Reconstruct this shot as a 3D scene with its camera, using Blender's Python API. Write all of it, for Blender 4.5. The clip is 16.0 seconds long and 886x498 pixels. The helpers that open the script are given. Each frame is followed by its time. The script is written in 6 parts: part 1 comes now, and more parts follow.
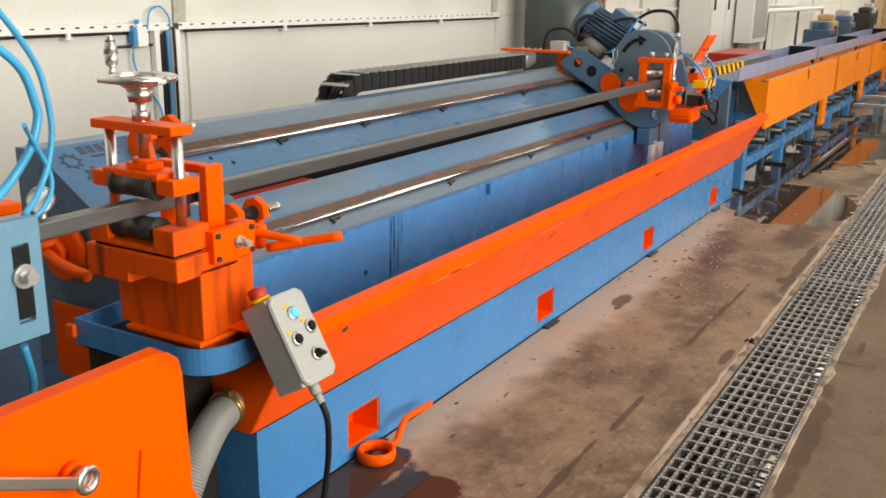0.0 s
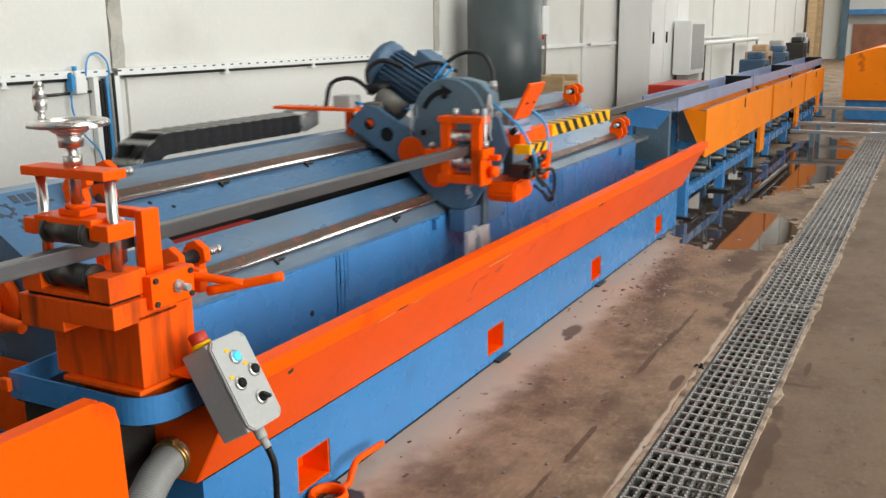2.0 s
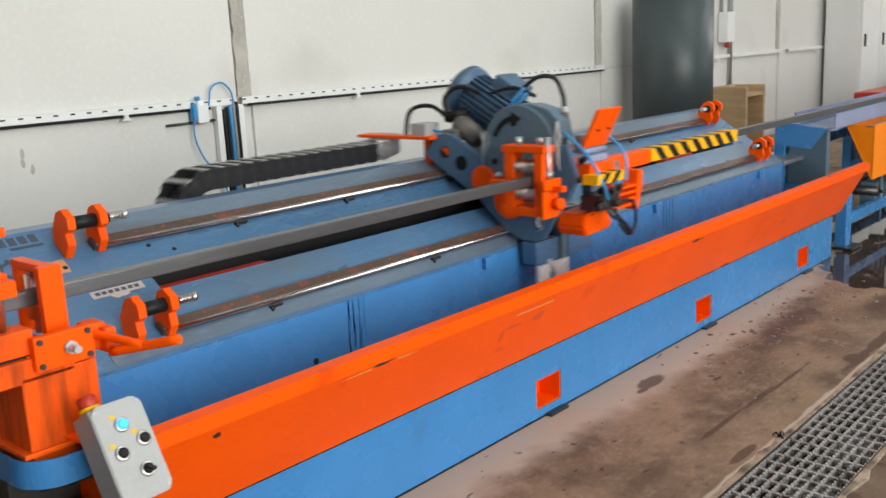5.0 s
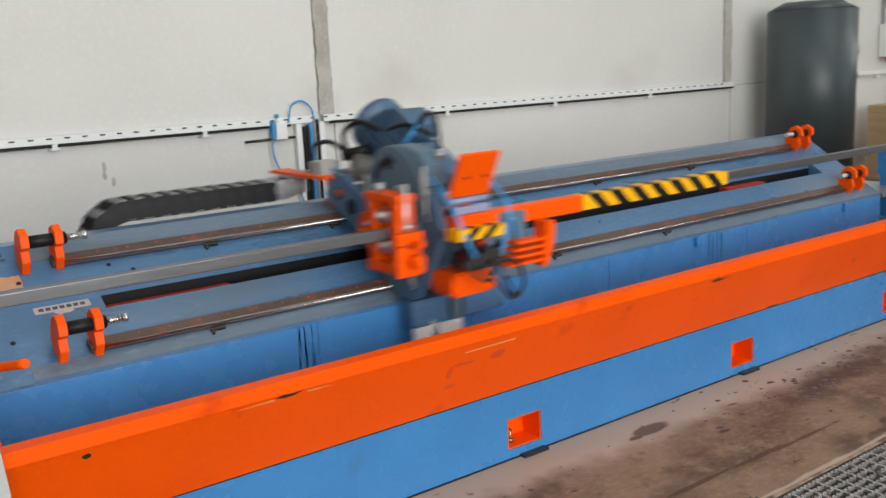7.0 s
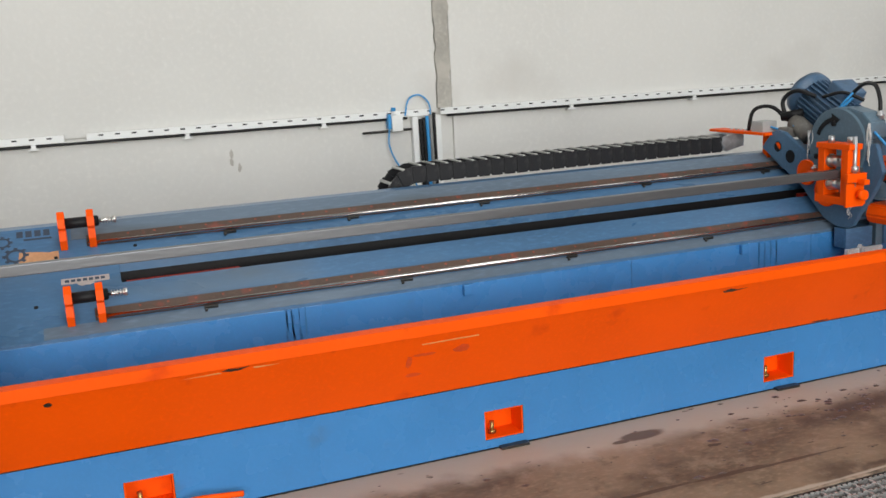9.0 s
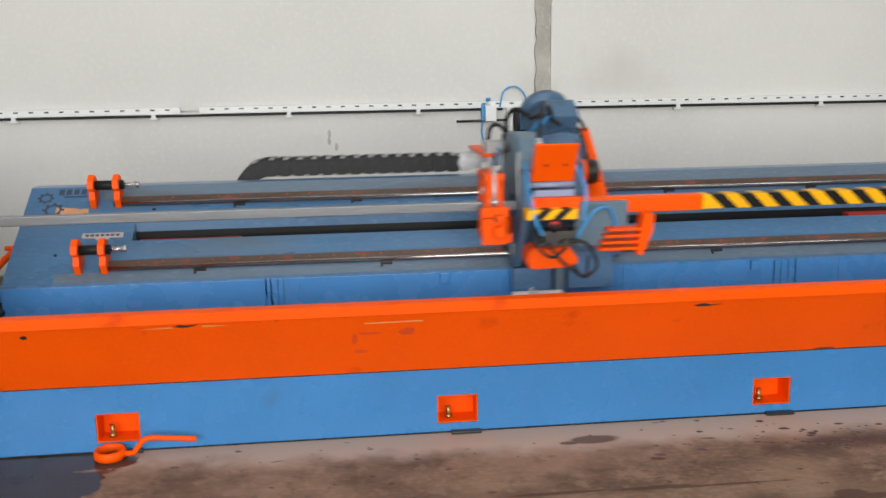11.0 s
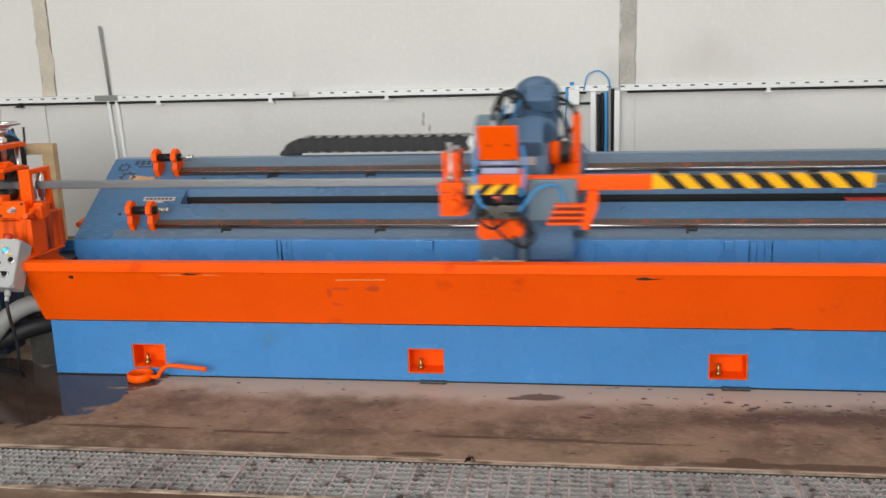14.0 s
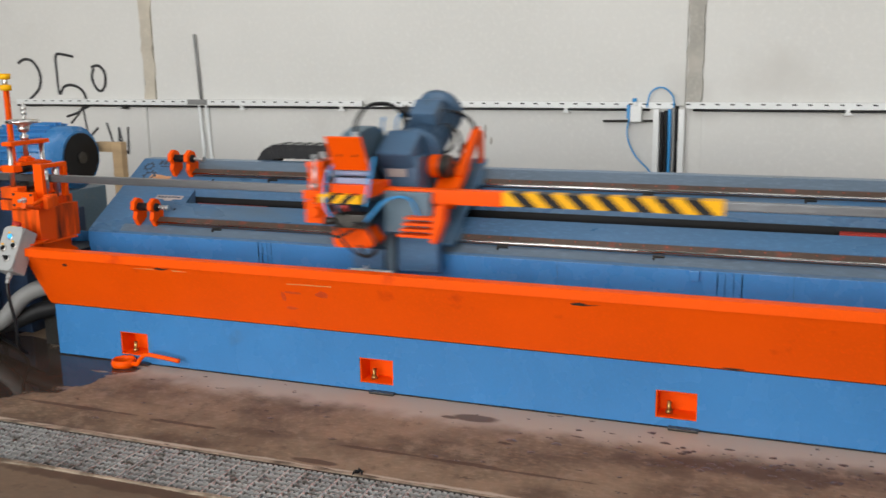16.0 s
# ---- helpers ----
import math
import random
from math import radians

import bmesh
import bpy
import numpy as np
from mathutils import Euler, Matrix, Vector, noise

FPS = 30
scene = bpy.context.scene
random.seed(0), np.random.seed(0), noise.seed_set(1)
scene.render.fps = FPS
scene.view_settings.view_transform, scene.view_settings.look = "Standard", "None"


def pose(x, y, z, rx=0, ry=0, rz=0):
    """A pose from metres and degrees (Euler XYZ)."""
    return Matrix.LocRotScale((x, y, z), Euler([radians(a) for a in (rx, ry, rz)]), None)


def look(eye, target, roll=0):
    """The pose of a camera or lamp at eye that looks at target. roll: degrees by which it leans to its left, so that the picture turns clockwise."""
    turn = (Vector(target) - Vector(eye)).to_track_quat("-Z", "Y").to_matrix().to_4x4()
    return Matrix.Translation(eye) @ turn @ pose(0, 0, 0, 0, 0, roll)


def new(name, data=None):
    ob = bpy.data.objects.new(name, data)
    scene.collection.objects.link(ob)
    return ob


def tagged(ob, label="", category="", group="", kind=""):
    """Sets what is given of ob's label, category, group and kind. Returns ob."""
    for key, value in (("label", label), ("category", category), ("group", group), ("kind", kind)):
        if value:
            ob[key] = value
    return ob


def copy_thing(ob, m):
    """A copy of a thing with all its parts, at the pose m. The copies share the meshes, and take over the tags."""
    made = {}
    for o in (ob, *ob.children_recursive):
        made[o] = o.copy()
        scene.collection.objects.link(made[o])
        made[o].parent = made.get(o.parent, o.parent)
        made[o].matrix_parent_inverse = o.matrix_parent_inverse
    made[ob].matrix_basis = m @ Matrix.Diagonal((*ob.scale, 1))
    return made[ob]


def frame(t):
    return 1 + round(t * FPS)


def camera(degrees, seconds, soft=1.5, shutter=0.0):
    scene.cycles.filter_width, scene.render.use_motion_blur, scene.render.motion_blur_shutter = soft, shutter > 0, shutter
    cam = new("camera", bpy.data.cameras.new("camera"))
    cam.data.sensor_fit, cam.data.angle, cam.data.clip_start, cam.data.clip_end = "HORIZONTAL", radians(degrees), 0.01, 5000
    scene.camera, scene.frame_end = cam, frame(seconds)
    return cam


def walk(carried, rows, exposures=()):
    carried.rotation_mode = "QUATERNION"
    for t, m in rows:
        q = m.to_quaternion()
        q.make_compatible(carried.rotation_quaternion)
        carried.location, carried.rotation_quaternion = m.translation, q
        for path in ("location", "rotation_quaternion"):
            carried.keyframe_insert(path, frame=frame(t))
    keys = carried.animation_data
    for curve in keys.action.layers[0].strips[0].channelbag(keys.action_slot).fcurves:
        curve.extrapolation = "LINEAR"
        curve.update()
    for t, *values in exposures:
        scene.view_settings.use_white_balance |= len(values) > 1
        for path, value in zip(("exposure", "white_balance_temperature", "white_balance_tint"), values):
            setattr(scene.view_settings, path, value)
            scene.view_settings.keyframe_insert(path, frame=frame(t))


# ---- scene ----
cam = camera(50.8, 16.0, shutter=0.5)
PATH = [
    (0, (-1.664, -1.547, 1.393), (-0.007, -0.563, 0.855), 0.8),
    (0.5, (-1.655, -1.549, 1.389), (0.037, -0.604, 0.895), 0.4),
    (1, (-1.653, -1.556, 1.386), (0.056, -0.621, 0.932), 0.1),
    (1.5, (-1.646, -1.559, 1.384), (0.07, -0.636, 0.932), -0.3),
    (2, (-1.642, -1.563, 1.384), (0.08, -0.657, 0.925), -0.6),
    (2.5, (-1.632, -1.586, 1.392), (0.088, -0.678, 0.924), -0.8),
    (3, (-1.594, -1.627, 1.394), (0.102, -0.677, 0.922), -1.4),
    (3.5, (-1.507, -1.7, 1.411), (0.134, -0.662, 0.935), -2.2),
    (4, (-1.384, -1.75, 1.424), (0.205, -0.631, 0.949), -2.5),
    (6.3, (-0.569, -2.361, 1.43), (0.711, -0.874, 1.041), -2.5),
    (6.5, (-0.532, -2.387, 1.46), (0.729, -0.886, 1.063), -2.4),
    (7, (-0.36, -2.498, 1.454), (0.798, -0.914, 1.066), -2.8),
    (7.4, (-0.185, -2.648, 1.462), (0.835, -0.972, 1.074), -3.5),
    (7.5, (-0.173, -2.654, 1.458), (0.835, -0.972, 1.07), -3.3),
    (8, (-0.022, -2.801, 1.475), (0.9, -1.072, 1.078), -3.1),
    (10.5, (1.119, -3.449, 1.504), (1.433, -1.514, 1.111), -1.7),
    (11, (1.356, -3.519, 1.504), (1.576, -1.574, 1.092), -0.8),
    (11.5, (1.58, -3.597, 1.493), (1.776, -1.657, 1.05), 0.2),
    (12, (1.733, -3.717, 1.493), (1.926, -1.777, 1.042), 0.7),
    (12.5, (1.863, -3.847, 1.508), (2.004, -1.903, 1.059), 0.3),
    (13, (2.045, -3.959, 1.526), (2.055, -2.01, 1.078), -0.5),
    (13.5, (2.243, -4.0, 1.519), (2.079, -2.055, 1.081), -1.3),
    (14, (2.476, -3.96, 1.519), (2.194, -2.029, 1.081), -1.7),
    (14.5, (2.716, -3.902, 1.507), (2.363, -1.981, 1.075), -1.6),
    (15, (2.994, -3.87, 1.507), (2.568, -1.963, 1.081), -1.5),
    (15.5, (3.268, -3.779, 1.497), (2.74, -1.896, 1.077), -1.2),
    (16, (3.498, -3.665, 1.49), (2.815, -1.83, 1.087), -0.7),
]
walk(cam, [(t, look(eye, target, roll)) for t, eye, target, roll in PATH], exposures=[(0, 0.05, 7400, 7), (1.0, -0.02, 6950, 6), (3.5, -0.01, 6500, 3), (6.5, -0.37, 6450, 7), (8, -0.39, 6450, 7), (10.5, -0.37, 6450, 8), (13, -0.28, 6500, 8), (16, -0.42, 6450, 8)])

# ---------------------------------------------------------------- light
world = bpy.data.worlds.new("sky")
scene.world = world
world.use_nodes = True
wn = world.node_tree.nodes
sky = wn.new("ShaderNodeTexSky")
sky.sky_type, sky.sun_disc, sky.sun_elevation, sky.sun_rotation = "NISHITA", False, radians(48), radians(200)
world.node_tree.links.new(sky.outputs[0], wn["Background"].inputs[0])
wn["Background"].inputs[1].default_value = 0.12


def area(name, m, w, h, watts, col=(1, 1, 1)):
    d = bpy.data.lights.new(name, "AREA")
    d.shape, d.size, d.size_y, d.energy, d.color = "RECTANGLE", w, h, watts, col
    ob = new(name, d)
    ob.matrix_world = m
    return ob


SKYLIGHTS = (-4.4, 2.0, 8.4, 14.8, 21.2, 27.6, 34.0)
for sx, watts in zip(SKYLIGHTS, (30, 175, 125, 240, 380, 560, 620)):
    area("skylight_lamp", pose(sx, -2.2, 7.02), 1.9, 7.0, watts, (1.0, 0.975, 0.94))
# Fill added to brighten the far cabinets; its gate is assumed, unseen.
area("gate_fill_lamp", pose(19.0, -10.05, 3.45, 90, 0, 0), 10.0, 6.2, 330, (1.0, 0.985, 0.96))
# Light from the unseen south gate, made taller to reach the bed front.
area("gate_fill_lamp", pose(0.0, -10.05, 3.45, 90, 0, 0), 10.0, 6.2, 1560, (1.0, 0.975, 0.94))


# ---------------------------------------------------------------- materials
def mat(name, col, rough=0.5, metal=0.0, var=0.12, scale=2.5, bump=0.03, fine=70.0, dirt=None, dirt_amount=0.0, dirt_scale=5.0, spec=0.5, stretch=(1, 1, 1), rvar=0.12):
    """Colour with broad and fine variation, dirt patches, grain relief."""
    m = bpy.data.materials.new(name)
    m.use_nodes = True
    n, l = m.node_tree.nodes, m.node_tree.links
    b = n["Principled BSDF"]
    tc, mp = n.new("ShaderNodeTexCoord"), n.new("ShaderNodeMapping")
    mp.inputs["Scale"].default_value = stretch
    l.new(tc.outputs["Object"], mp.inputs[0])

    def nz(s, detail):
        t = n.new("ShaderNodeTexNoise")
        t.inputs["Scale"].default_value, t.inputs["Detail"].default_value = s, detail
        l.new(mp.outputs[0], t.inputs["Vector"])
        return t

    def mix(fac, a, c):
        x = n.new("ShaderNodeMix")
        x.data_type = "RGBA"
        l.new(fac, x.inputs["Factor"])
        for k, v in (("A", a), ("B", c)):
            s = [i for i in x.inputs if i.name == k and i.type == "RGBA"][0]
            if isinstance(v, tuple):
                s.default_value = (*v, 1)
            else:
                l.new(v, s)
        return [o for o in x.outputs if o.type == "RGBA"][0]

    def ramp(src, lo, hi):
        r = n.new("ShaderNodeMapRange")
        r.inputs["From Min"].default_value, r.inputs["From Max"].default_value = lo, hi
        l.new(src, r.inputs["Value"])
        return r.outputs[0]

    big, small = nz(scale, 5), nz(fine, 3)
    shade = lambda k: tuple(min(1.0, c * k) for c in col)
    out = mix(ramp(big.outputs[0], 0.3, 0.7), shade(1 - var), shade(1 + var))
    out = mix(ramp(small.outputs[0], 0.25, 0.75), out, mix(ramp(small.outputs[0], 0.45, 0.8), out, shade(1 + 1.5 * var)))
    rough_out = None
    if dirt is not None:
        d = nz(dirt_scale, 8)
        mask = ramp(d.outputs[0], 0.72 - dirt_amount, 0.82 - dirt_amount * 0.6)
        out = mix(mask, out, dirt)
    l.new(out, b.inputs["Base Color"])
    r = n.new("ShaderNodeMapRange")
    r.inputs["To Min"].default_value, r.inputs["To Max"].default_value = max(0.02, rough - rvar), min(1, rough + rvar)
    l.new(nz(scale * 3, 4).outputs[0], r.inputs["Value"])
    l.new(r.outputs[0], b.inputs["Roughness"])
    b.inputs["Metallic"].default_value = metal
    b.inputs["Specular IOR Level"].default_value = spec
    if bump:
        bp = n.new("ShaderNodeBump")
        bp.inputs["Strength"].default_value, bp.inputs["Distance"].default_value = min(1, bump * 8), 0.002
        l.new(small.outputs[0], bp.inputs["Height"])
        l.new(bp.outputs[0], b.inputs["Normal"])
    return m


BLUE = mat("blue_paint", (0.048, 0.205, 0.475), 0.27, var=0.07, dirt=(0.06, 0.15, 0.29), dirt_amount=0.05, dirt_scale=3.0, spec=0.5, rvar=0.08)
BLUE_WORN = mat("oily_blue_paint", (0.066, 0.155, 0.285), 0.30, spec=0.5, var=0.18, dirt=(0.10, 0.14, 0.185), dirt_amount=0.24, dirt_scale=2.5, stretch=(0.4, 1, 1))
BLUE_DARK = mat("grey_blue_paint", (0.095, 0.155, 0.205), 0.38, spec=0.4, var=0.15, dirt=(0.16, 0.18, 0.19), dirt_amount=0.08)
PLATE_BLUE = mat("saddle_blue_paint", (0.075, 0.155, 0.255), 0.38, spec=0.4, var=0.15, dirt=(0.15, 0.18, 0.2), dirt_amount=0.1)
NAVY = mat("navy_machine_paint", (0.022, 0.042, 0.085), 0.5, spec=0.3, var=0.2, dirt=(0.012, 0.012, 0.012), dirt_amount=0.15)
MOTOR_BLUE = mat("motor_blue_paint", (0.065, 0.125, 0.21), 0.4, spec=0.4, var=0.15, dirt=(0.04, 0.05, 0.06), dirt_amount=0.12)
ORANGE = mat("orange_paint", (0.88, 0.092, 0.0015), 0.40, spec=0.11, rvar=0.08, var=0.05, dirt=(0.62, 0.05, 0.004), dirt_amount=0.08, dirt_scale=6.0)
ORANGE_OILY = mat("oily_orange_paint", (0.80, 0.092, 0.003), 0.5, spec=0.16, var=0.10, dirt=(0.10, 0.025, 0.01), dirt_amount=0.16, dirt_scale=4.0, stretch=(1, 1, 0.35))
ORANGE_STREAK = mat("oil_streaked_orange", (0.80, 0.09, 0.003), 0.5, spec=0.16, var=0.08, dirt=(0.09, 0.022, 0.008), dirt_amount=0.22, dirt_scale=7.0, stretch=(2.2, 2.2, 0.3))
TOPGREY = mat("worn_grey_strip", (0.115, 0.16, 0.215), 0.4, var=0.2, dirt=(0.085, 0.10, 0.115), dirt_amount=0.2, stretch=(0.3, 1, 1))
AMBER = mat("amber_orange_paint", (0.86, 0.225, 0.006), 0.5, spec=0.16, var=0.06, dirt=(0.5, 0.10, 0.01), dirt_amount=0.1)
YELLOW = mat("yellow_paint", (0.85, 0.43, 0.004), 0.5, spec=0.2, var=0.08)
# Black paint; also stands in for shade in the slot, gaps and basin.
BLACK = mat("black_paint_and_shade", (0.009, 0.009, 0.010), 0.45, var=0.3, spec=0.2)
RUBBER = mat("black_rubber", (0.012, 0.012, 0.013), 0.55, var=0.3, spec=0.25)
PLASTIC = mat("chain_plastic", (0.013, 0.013, 0.015), 0.45, spec=0.25, var=0.3, dirt=(0.07, 0.07, 0.07), dirt_amount=0.08)
STEEL = mat("bright_steel", (0.68, 0.67, 0.65), 0.30, 1.0, var=0.1, stretch=(0.3, 1, 1))
RAIL = mat("rail_steel", (0.52, 0.51, 0.49), 0.2, 1.0, var=0.15, dirt=(0.22, 0.13, 0.09), dirt_amount=0.10, dirt_scale=9.0, stretch=(0.25, 1, 1))
GREASE = mat("brown_grease", (0.075, 0.045, 0.032), 0.45, var=0.3, dirt=(0.22, 0.05, 0.03), dirt_amount=0.15, dirt_scale=14.0)
TUBE = mat("mill_steel", (0.145, 0.15, 0.16), 0.36, 0.75, var=0.15, stretch=(0.15, 1, 1))
# Oily dark steel; also gives the basin pillar its shaded look.
DARKSTEEL = mat("dark_oily_steel_and_shade", (0.06, 0.057, 0.053), 0.35, 0.7, var=0.3)
ZINC = mat("galvanized_steel", (0.50, 0.51, 0.52), 0.38, 0.85, var=0.15, dirt=(0.2, 0.19, 0.18), dirt_amount=0.1)
GRATE = mat("wet_galvanized_grating", (0.36, 0.355, 0.345), 0.38, 0.25, var=0.25, dirt=(0.11, 0.095, 0.08), dirt_amount=0.2, dirt_scale=22.0)
GREYBOX = mat("grey_enclosure", (0.37, 0.375, 0.37), 0.5, var=0.05)
WALL = mat("plaster_wall", (0.68, 0.672, 0.645), 0.85, var=0.045, scale=0.8, bump=0.05, fine=30, dirt=(0.62, 0.605, 0.575), dirt_amount=0.10, dirt_scale=1.2, spec=0.2)
PATCH = mat("grey_mortar", (0.43, 0.41, 0.37), 0.9, var=0.15, scale=4, bump=0.1, fine=40, dirt=(0.50, 0.47, 0.42), dirt_amount=0.2, dirt_scale=6, spec=0.2)
PATCH2 = mat("beige_mortar", (0.54, 0.49, 0.41), 0.9, var=0.1, scale=4, bump=0.1, fine=40, spec=0.2)
SPRAY = mat("black_spray_paint", (0.025, 0.025, 0.027), 0.7, var=0.3)
TANK = mat("dark_grey_tank_paint", (0.05, 0.065, 0.07), 0.42, var=0.2, scale=1.5)
WHITE = mat("white_enamel", (0.79, 0.80, 0.79), 0.4, var=0.03)
LAVENDER = mat("lilac_grey_paint", (0.24, 0.28, 0.42), 0.35, var=0.1)
HOSEBLUE = mat("blue_hose", (0.04, 0.28, 0.62), 0.35, var=0.1)
HOSECYAN = mat("cyan_hose", (0.035, 0.36, 0.66), 0.35, var=0.1)
HOSEGREY = mat("grey_hose", (0.24, 0.24, 0.235), 0.45, var=0.1)
# Black cable sheath; also used for the shadow line below the strut.
CABLE = mat("black_cable_and_shade", (0.011, 0.011, 0.012), 0.45, var=0.2, spec=0.3)
BRASS = mat("brass", (0.42, 0.28, 0.10), 0.35, 0.9, var=0.2)
RED = mat("red_plastic", (0.45, 0.03, 0.015), 0.4, var=0.1)
WOODM = mat("raw_wood", (0.45, 0.31, 0.17), 0.7, var=0.2, stretch=(1, 1, 6))
BRICKM = mat("red_brick", (0.27, 0.12, 0.075), 0.85, var=0.25, bump=0.1)
PEACH = mat("faded_orange_print", (0.50, 0.26, 0.13), 0.5, var=0.2)
INK = mat("dark_print", (0.035, 0.05, 0.08), 0.5, var=0.2)
PALE = mat("pale_print", (0.42, 0.36, 0.34), 0.5, var=0.2)
CLOTH = mat("white_tape", (0.80, 0.80, 0.79), 0.6, var=0.2)
# Dark colour for unseen walls, so they bounce little light.
DARKWALL = mat("unseen_dark_render", (0.16, 0.15, 0.135), 0.85, var=0.1, scale=0.6)
ROOF = mat("roof_sheet", (0.26, 0.26, 0.26), 0.7, var=0.1)


def glow(name, col, strength):
    m = bpy.data.materials.new(name)
    m.use_nodes = True
    b = m.node_tree.nodes["Principled BSDF"]
    b.inputs["Base Color"].default_value = (*col, 1)
    b.inputs["Emission Color"].default_value = (*col, 1)
    b.inputs["Emission Strength"].default_value = strength
    return m


LAMPBLUE = glow("lit_blue_lens", (0.05, 0.45, 0.9), 0.7)


def floor_material():
    """Brown concrete with a pale grout band, oil stains, cracks, specks and wet areas."""
    m = mat("stained_concrete", (0.203, 0.144, 0.097), 0.72, var=0.40, scale=2.4, bump=0.08, fine=55, dirt=(0.095, 0.064, 0.045), dirt_amount=0.24, dirt_scale=3.2, stretch=(0.55, 1, 1), rvar=0.14, spec=0.22)
    n, l = m.node_tree.nodes, m.node_tree.links
    p = n["Principled BSDF"]
    geo = n.new("ShaderNodeTexCoord")
    ragged = n.new("ShaderNodeTexNoise")
    ragged.inputs["Scale"].default_value, ragged.inputs["Detail"].default_value = 7.0, 8
    l.new(geo.outputs["Object"], ragged.inputs["Vector"])

    def op(kind, a, c=None):
        x = n.new("ShaderNodeMath")
        x.operation = kind
        for k, v in ((0, a), (1, c)):
            if v is None:
                continue
            if isinstance(v, (int, float)):
                x.inputs[k].default_value = v
            else:
                l.new(v, x.inputs[k])
        return x.outputs[0]

    def soft(v, lo, hi):
        x = n.new("ShaderNodeMapRange")
        x.interpolation_type = "SMOOTHSTEP"
        x.inputs["From Min"].default_value, x.inputs["From Max"].default_value = lo, hi
        l.new(v, x.inputs["Value"])
        return x.outputs[0]

    def patch(cx, cy, rx, ry, rough=0.6, edge=0.35):
        mp = n.new("ShaderNodeMapping")
        mp.inputs["Location"].default_value = (-cx / rx, -cy / ry, 0)
        mp.inputs["Scale"].default_value = (1 / rx, 1 / ry, 0)
        l.new(geo.outputs["Object"], mp.inputs[0])
        ln = n.new("ShaderNodeVectorMath")
        ln.operation = "LENGTH"
        l.new(mp.outputs[0], ln.inputs[0])
        v = op("ADD", ln.outputs["Value"], op("MULTIPLY", op("SUBTRACT", ragged.outputs[0], 0.5), rough * 2))
        return soft(v, 1.0 + edge / 2, 1.0 - edge / 2)

    def union(items):
        out = items[0]
        for k in items[1:]:
            out = op("MAXIMUM", out, k)
        return out

    def lay(mask, colour, amount):
        sock = p.inputs["Base Color"].links[0].from_socket
        x = n.new("ShaderNodeMix")
        x.data_type = "RGBA"
        l.new(op("MULTIPLY", mask, amount), x.inputs["Factor"])
        a, c = [i for i in x.inputs if i.type == "RGBA"][:2]
        l.new(sock, a)
        c.default_value = (*colour, 1)
        l.new([o for o in x.outputs if o.type == "RGBA"][0], p.inputs["Base Color"])

    mott = n.new("ShaderNodeTexNoise")
    mott.inputs["Scale"].default_value, mott.inputs["Detail"].default_value = 9.0, 9
    mott.inputs["Roughness"].default_value = 0.7
    l.new(geo.outputs["Object"], mott.inputs["Vector"])
    lay(soft(mott.outputs[0], 0.50, 0.66), (0.280, 0.206, 0.148), 0.7)
    lay(patch(6.0, -5.62, 40.0, 4.5, 0.02, 0.01), (0.125, 0.085, 0.058), 0.72)
    lay(soft(mott.outputs[0], 0.46, 0.34), (0.085, 0.056, 0.04), 0.5)
    lay(union([patch(2.4, 0.0, 2.7, 0.22, 0.42, 0.7), patch(3.0, -0.802, 9.0, 0.016, 1.1, 0.7)]), (0.46, 0.385, 0.305), 0.95)
    lay(union([patch(2.33, -0.155, 0.10, 0.038), patch(2.22, -0.175, 0.04, 0.016), patch(1.89, -0.755, 0.09, 0.02), patch(0.62, -0.585, 0.34, 0.013, 0.9), patch(1.18, -0.60, 0.16, 0.012, 0.9), patch(2.08, -0.585, 0.17, 0.013, 0.9),
               patch(2.40, -0.59, 0.16, 0.012, 0.9), patch(2.7, -0.60, 0.2, 0.009, 0.9), patch(3.45, -0.755, 0.5, 0.028, 0.9), patch(3.08, -0.73, 0.06, 0.035, 0.9), patch(4.2, -0.62, 0.5, 0.10, 0.9, 0.8), patch(1.35, -1.16, 0.5, 0.04, 0.9), patch(2.07, -1.16, 0.015, 0.07, 0.6), patch(2.25, -1.2, 0.10, 0.012, 0.9), patch(3.4, -0.32, 0.30, 0.06, 1.2, 1.2)]), (0.075, 0.045, 0.032), 0.8)
    specks = n.new("ShaderNodeTexNoise")
    specks.inputs["Scale"].default_value, specks.inputs["Detail"].default_value = 13.0, 3
    mp = n.new("ShaderNodeMapping")
    mp.inputs["Scale"].default_value = (0.6, 1.6, 1)
    l.new(geo.outputs["Object"], mp.inputs[0])
    l.new(mp.outputs[0], specks.inputs["Vector"])
    lay(soft(specks.outputs[0], 0.68, 0.72), (0.05, 0.033, 0.026), 0.8)
    wet = union([patch(-1.62, -0.30, 2.04, 0.66, 0.22, 0.08), patch(0.28, -0.28, 0.20, 0.14, 0.5, 0.1), patch(0.15, -0.08, 0.42, 0.10, 0.4, 0.1), patch(4.98, -0.40, 0.70, 0.42, 0.35, 0.08), patch(5.9, 0.10, 0.8, 0.30, 0.5, 0.1), patch(8.9, -0.45, 2.2, 0.42, 0.45, 0.1), patch(6.9, -0.1, 0.9, 0.35, 0.6, 0.1)])
    lay(wet, (0.035, 0.024, 0.019), 0.93)
    r = p.inputs["Roughness"].links[0].from_socket
    l.new(op("MAXIMUM", op("MULTIPLY", r, op("SUBTRACT", 1.0, wet)), 0.035), p.inputs["Roughness"])
    nb = [x for x in n if x.bl_idname == "ShaderNodeBump"][0]
    l.new(op("MULTIPLY", op("SUBTRACT", 1.0, wet), 0.5), nb.inputs["Strength"])
    return m


FLOOR = floor_material()
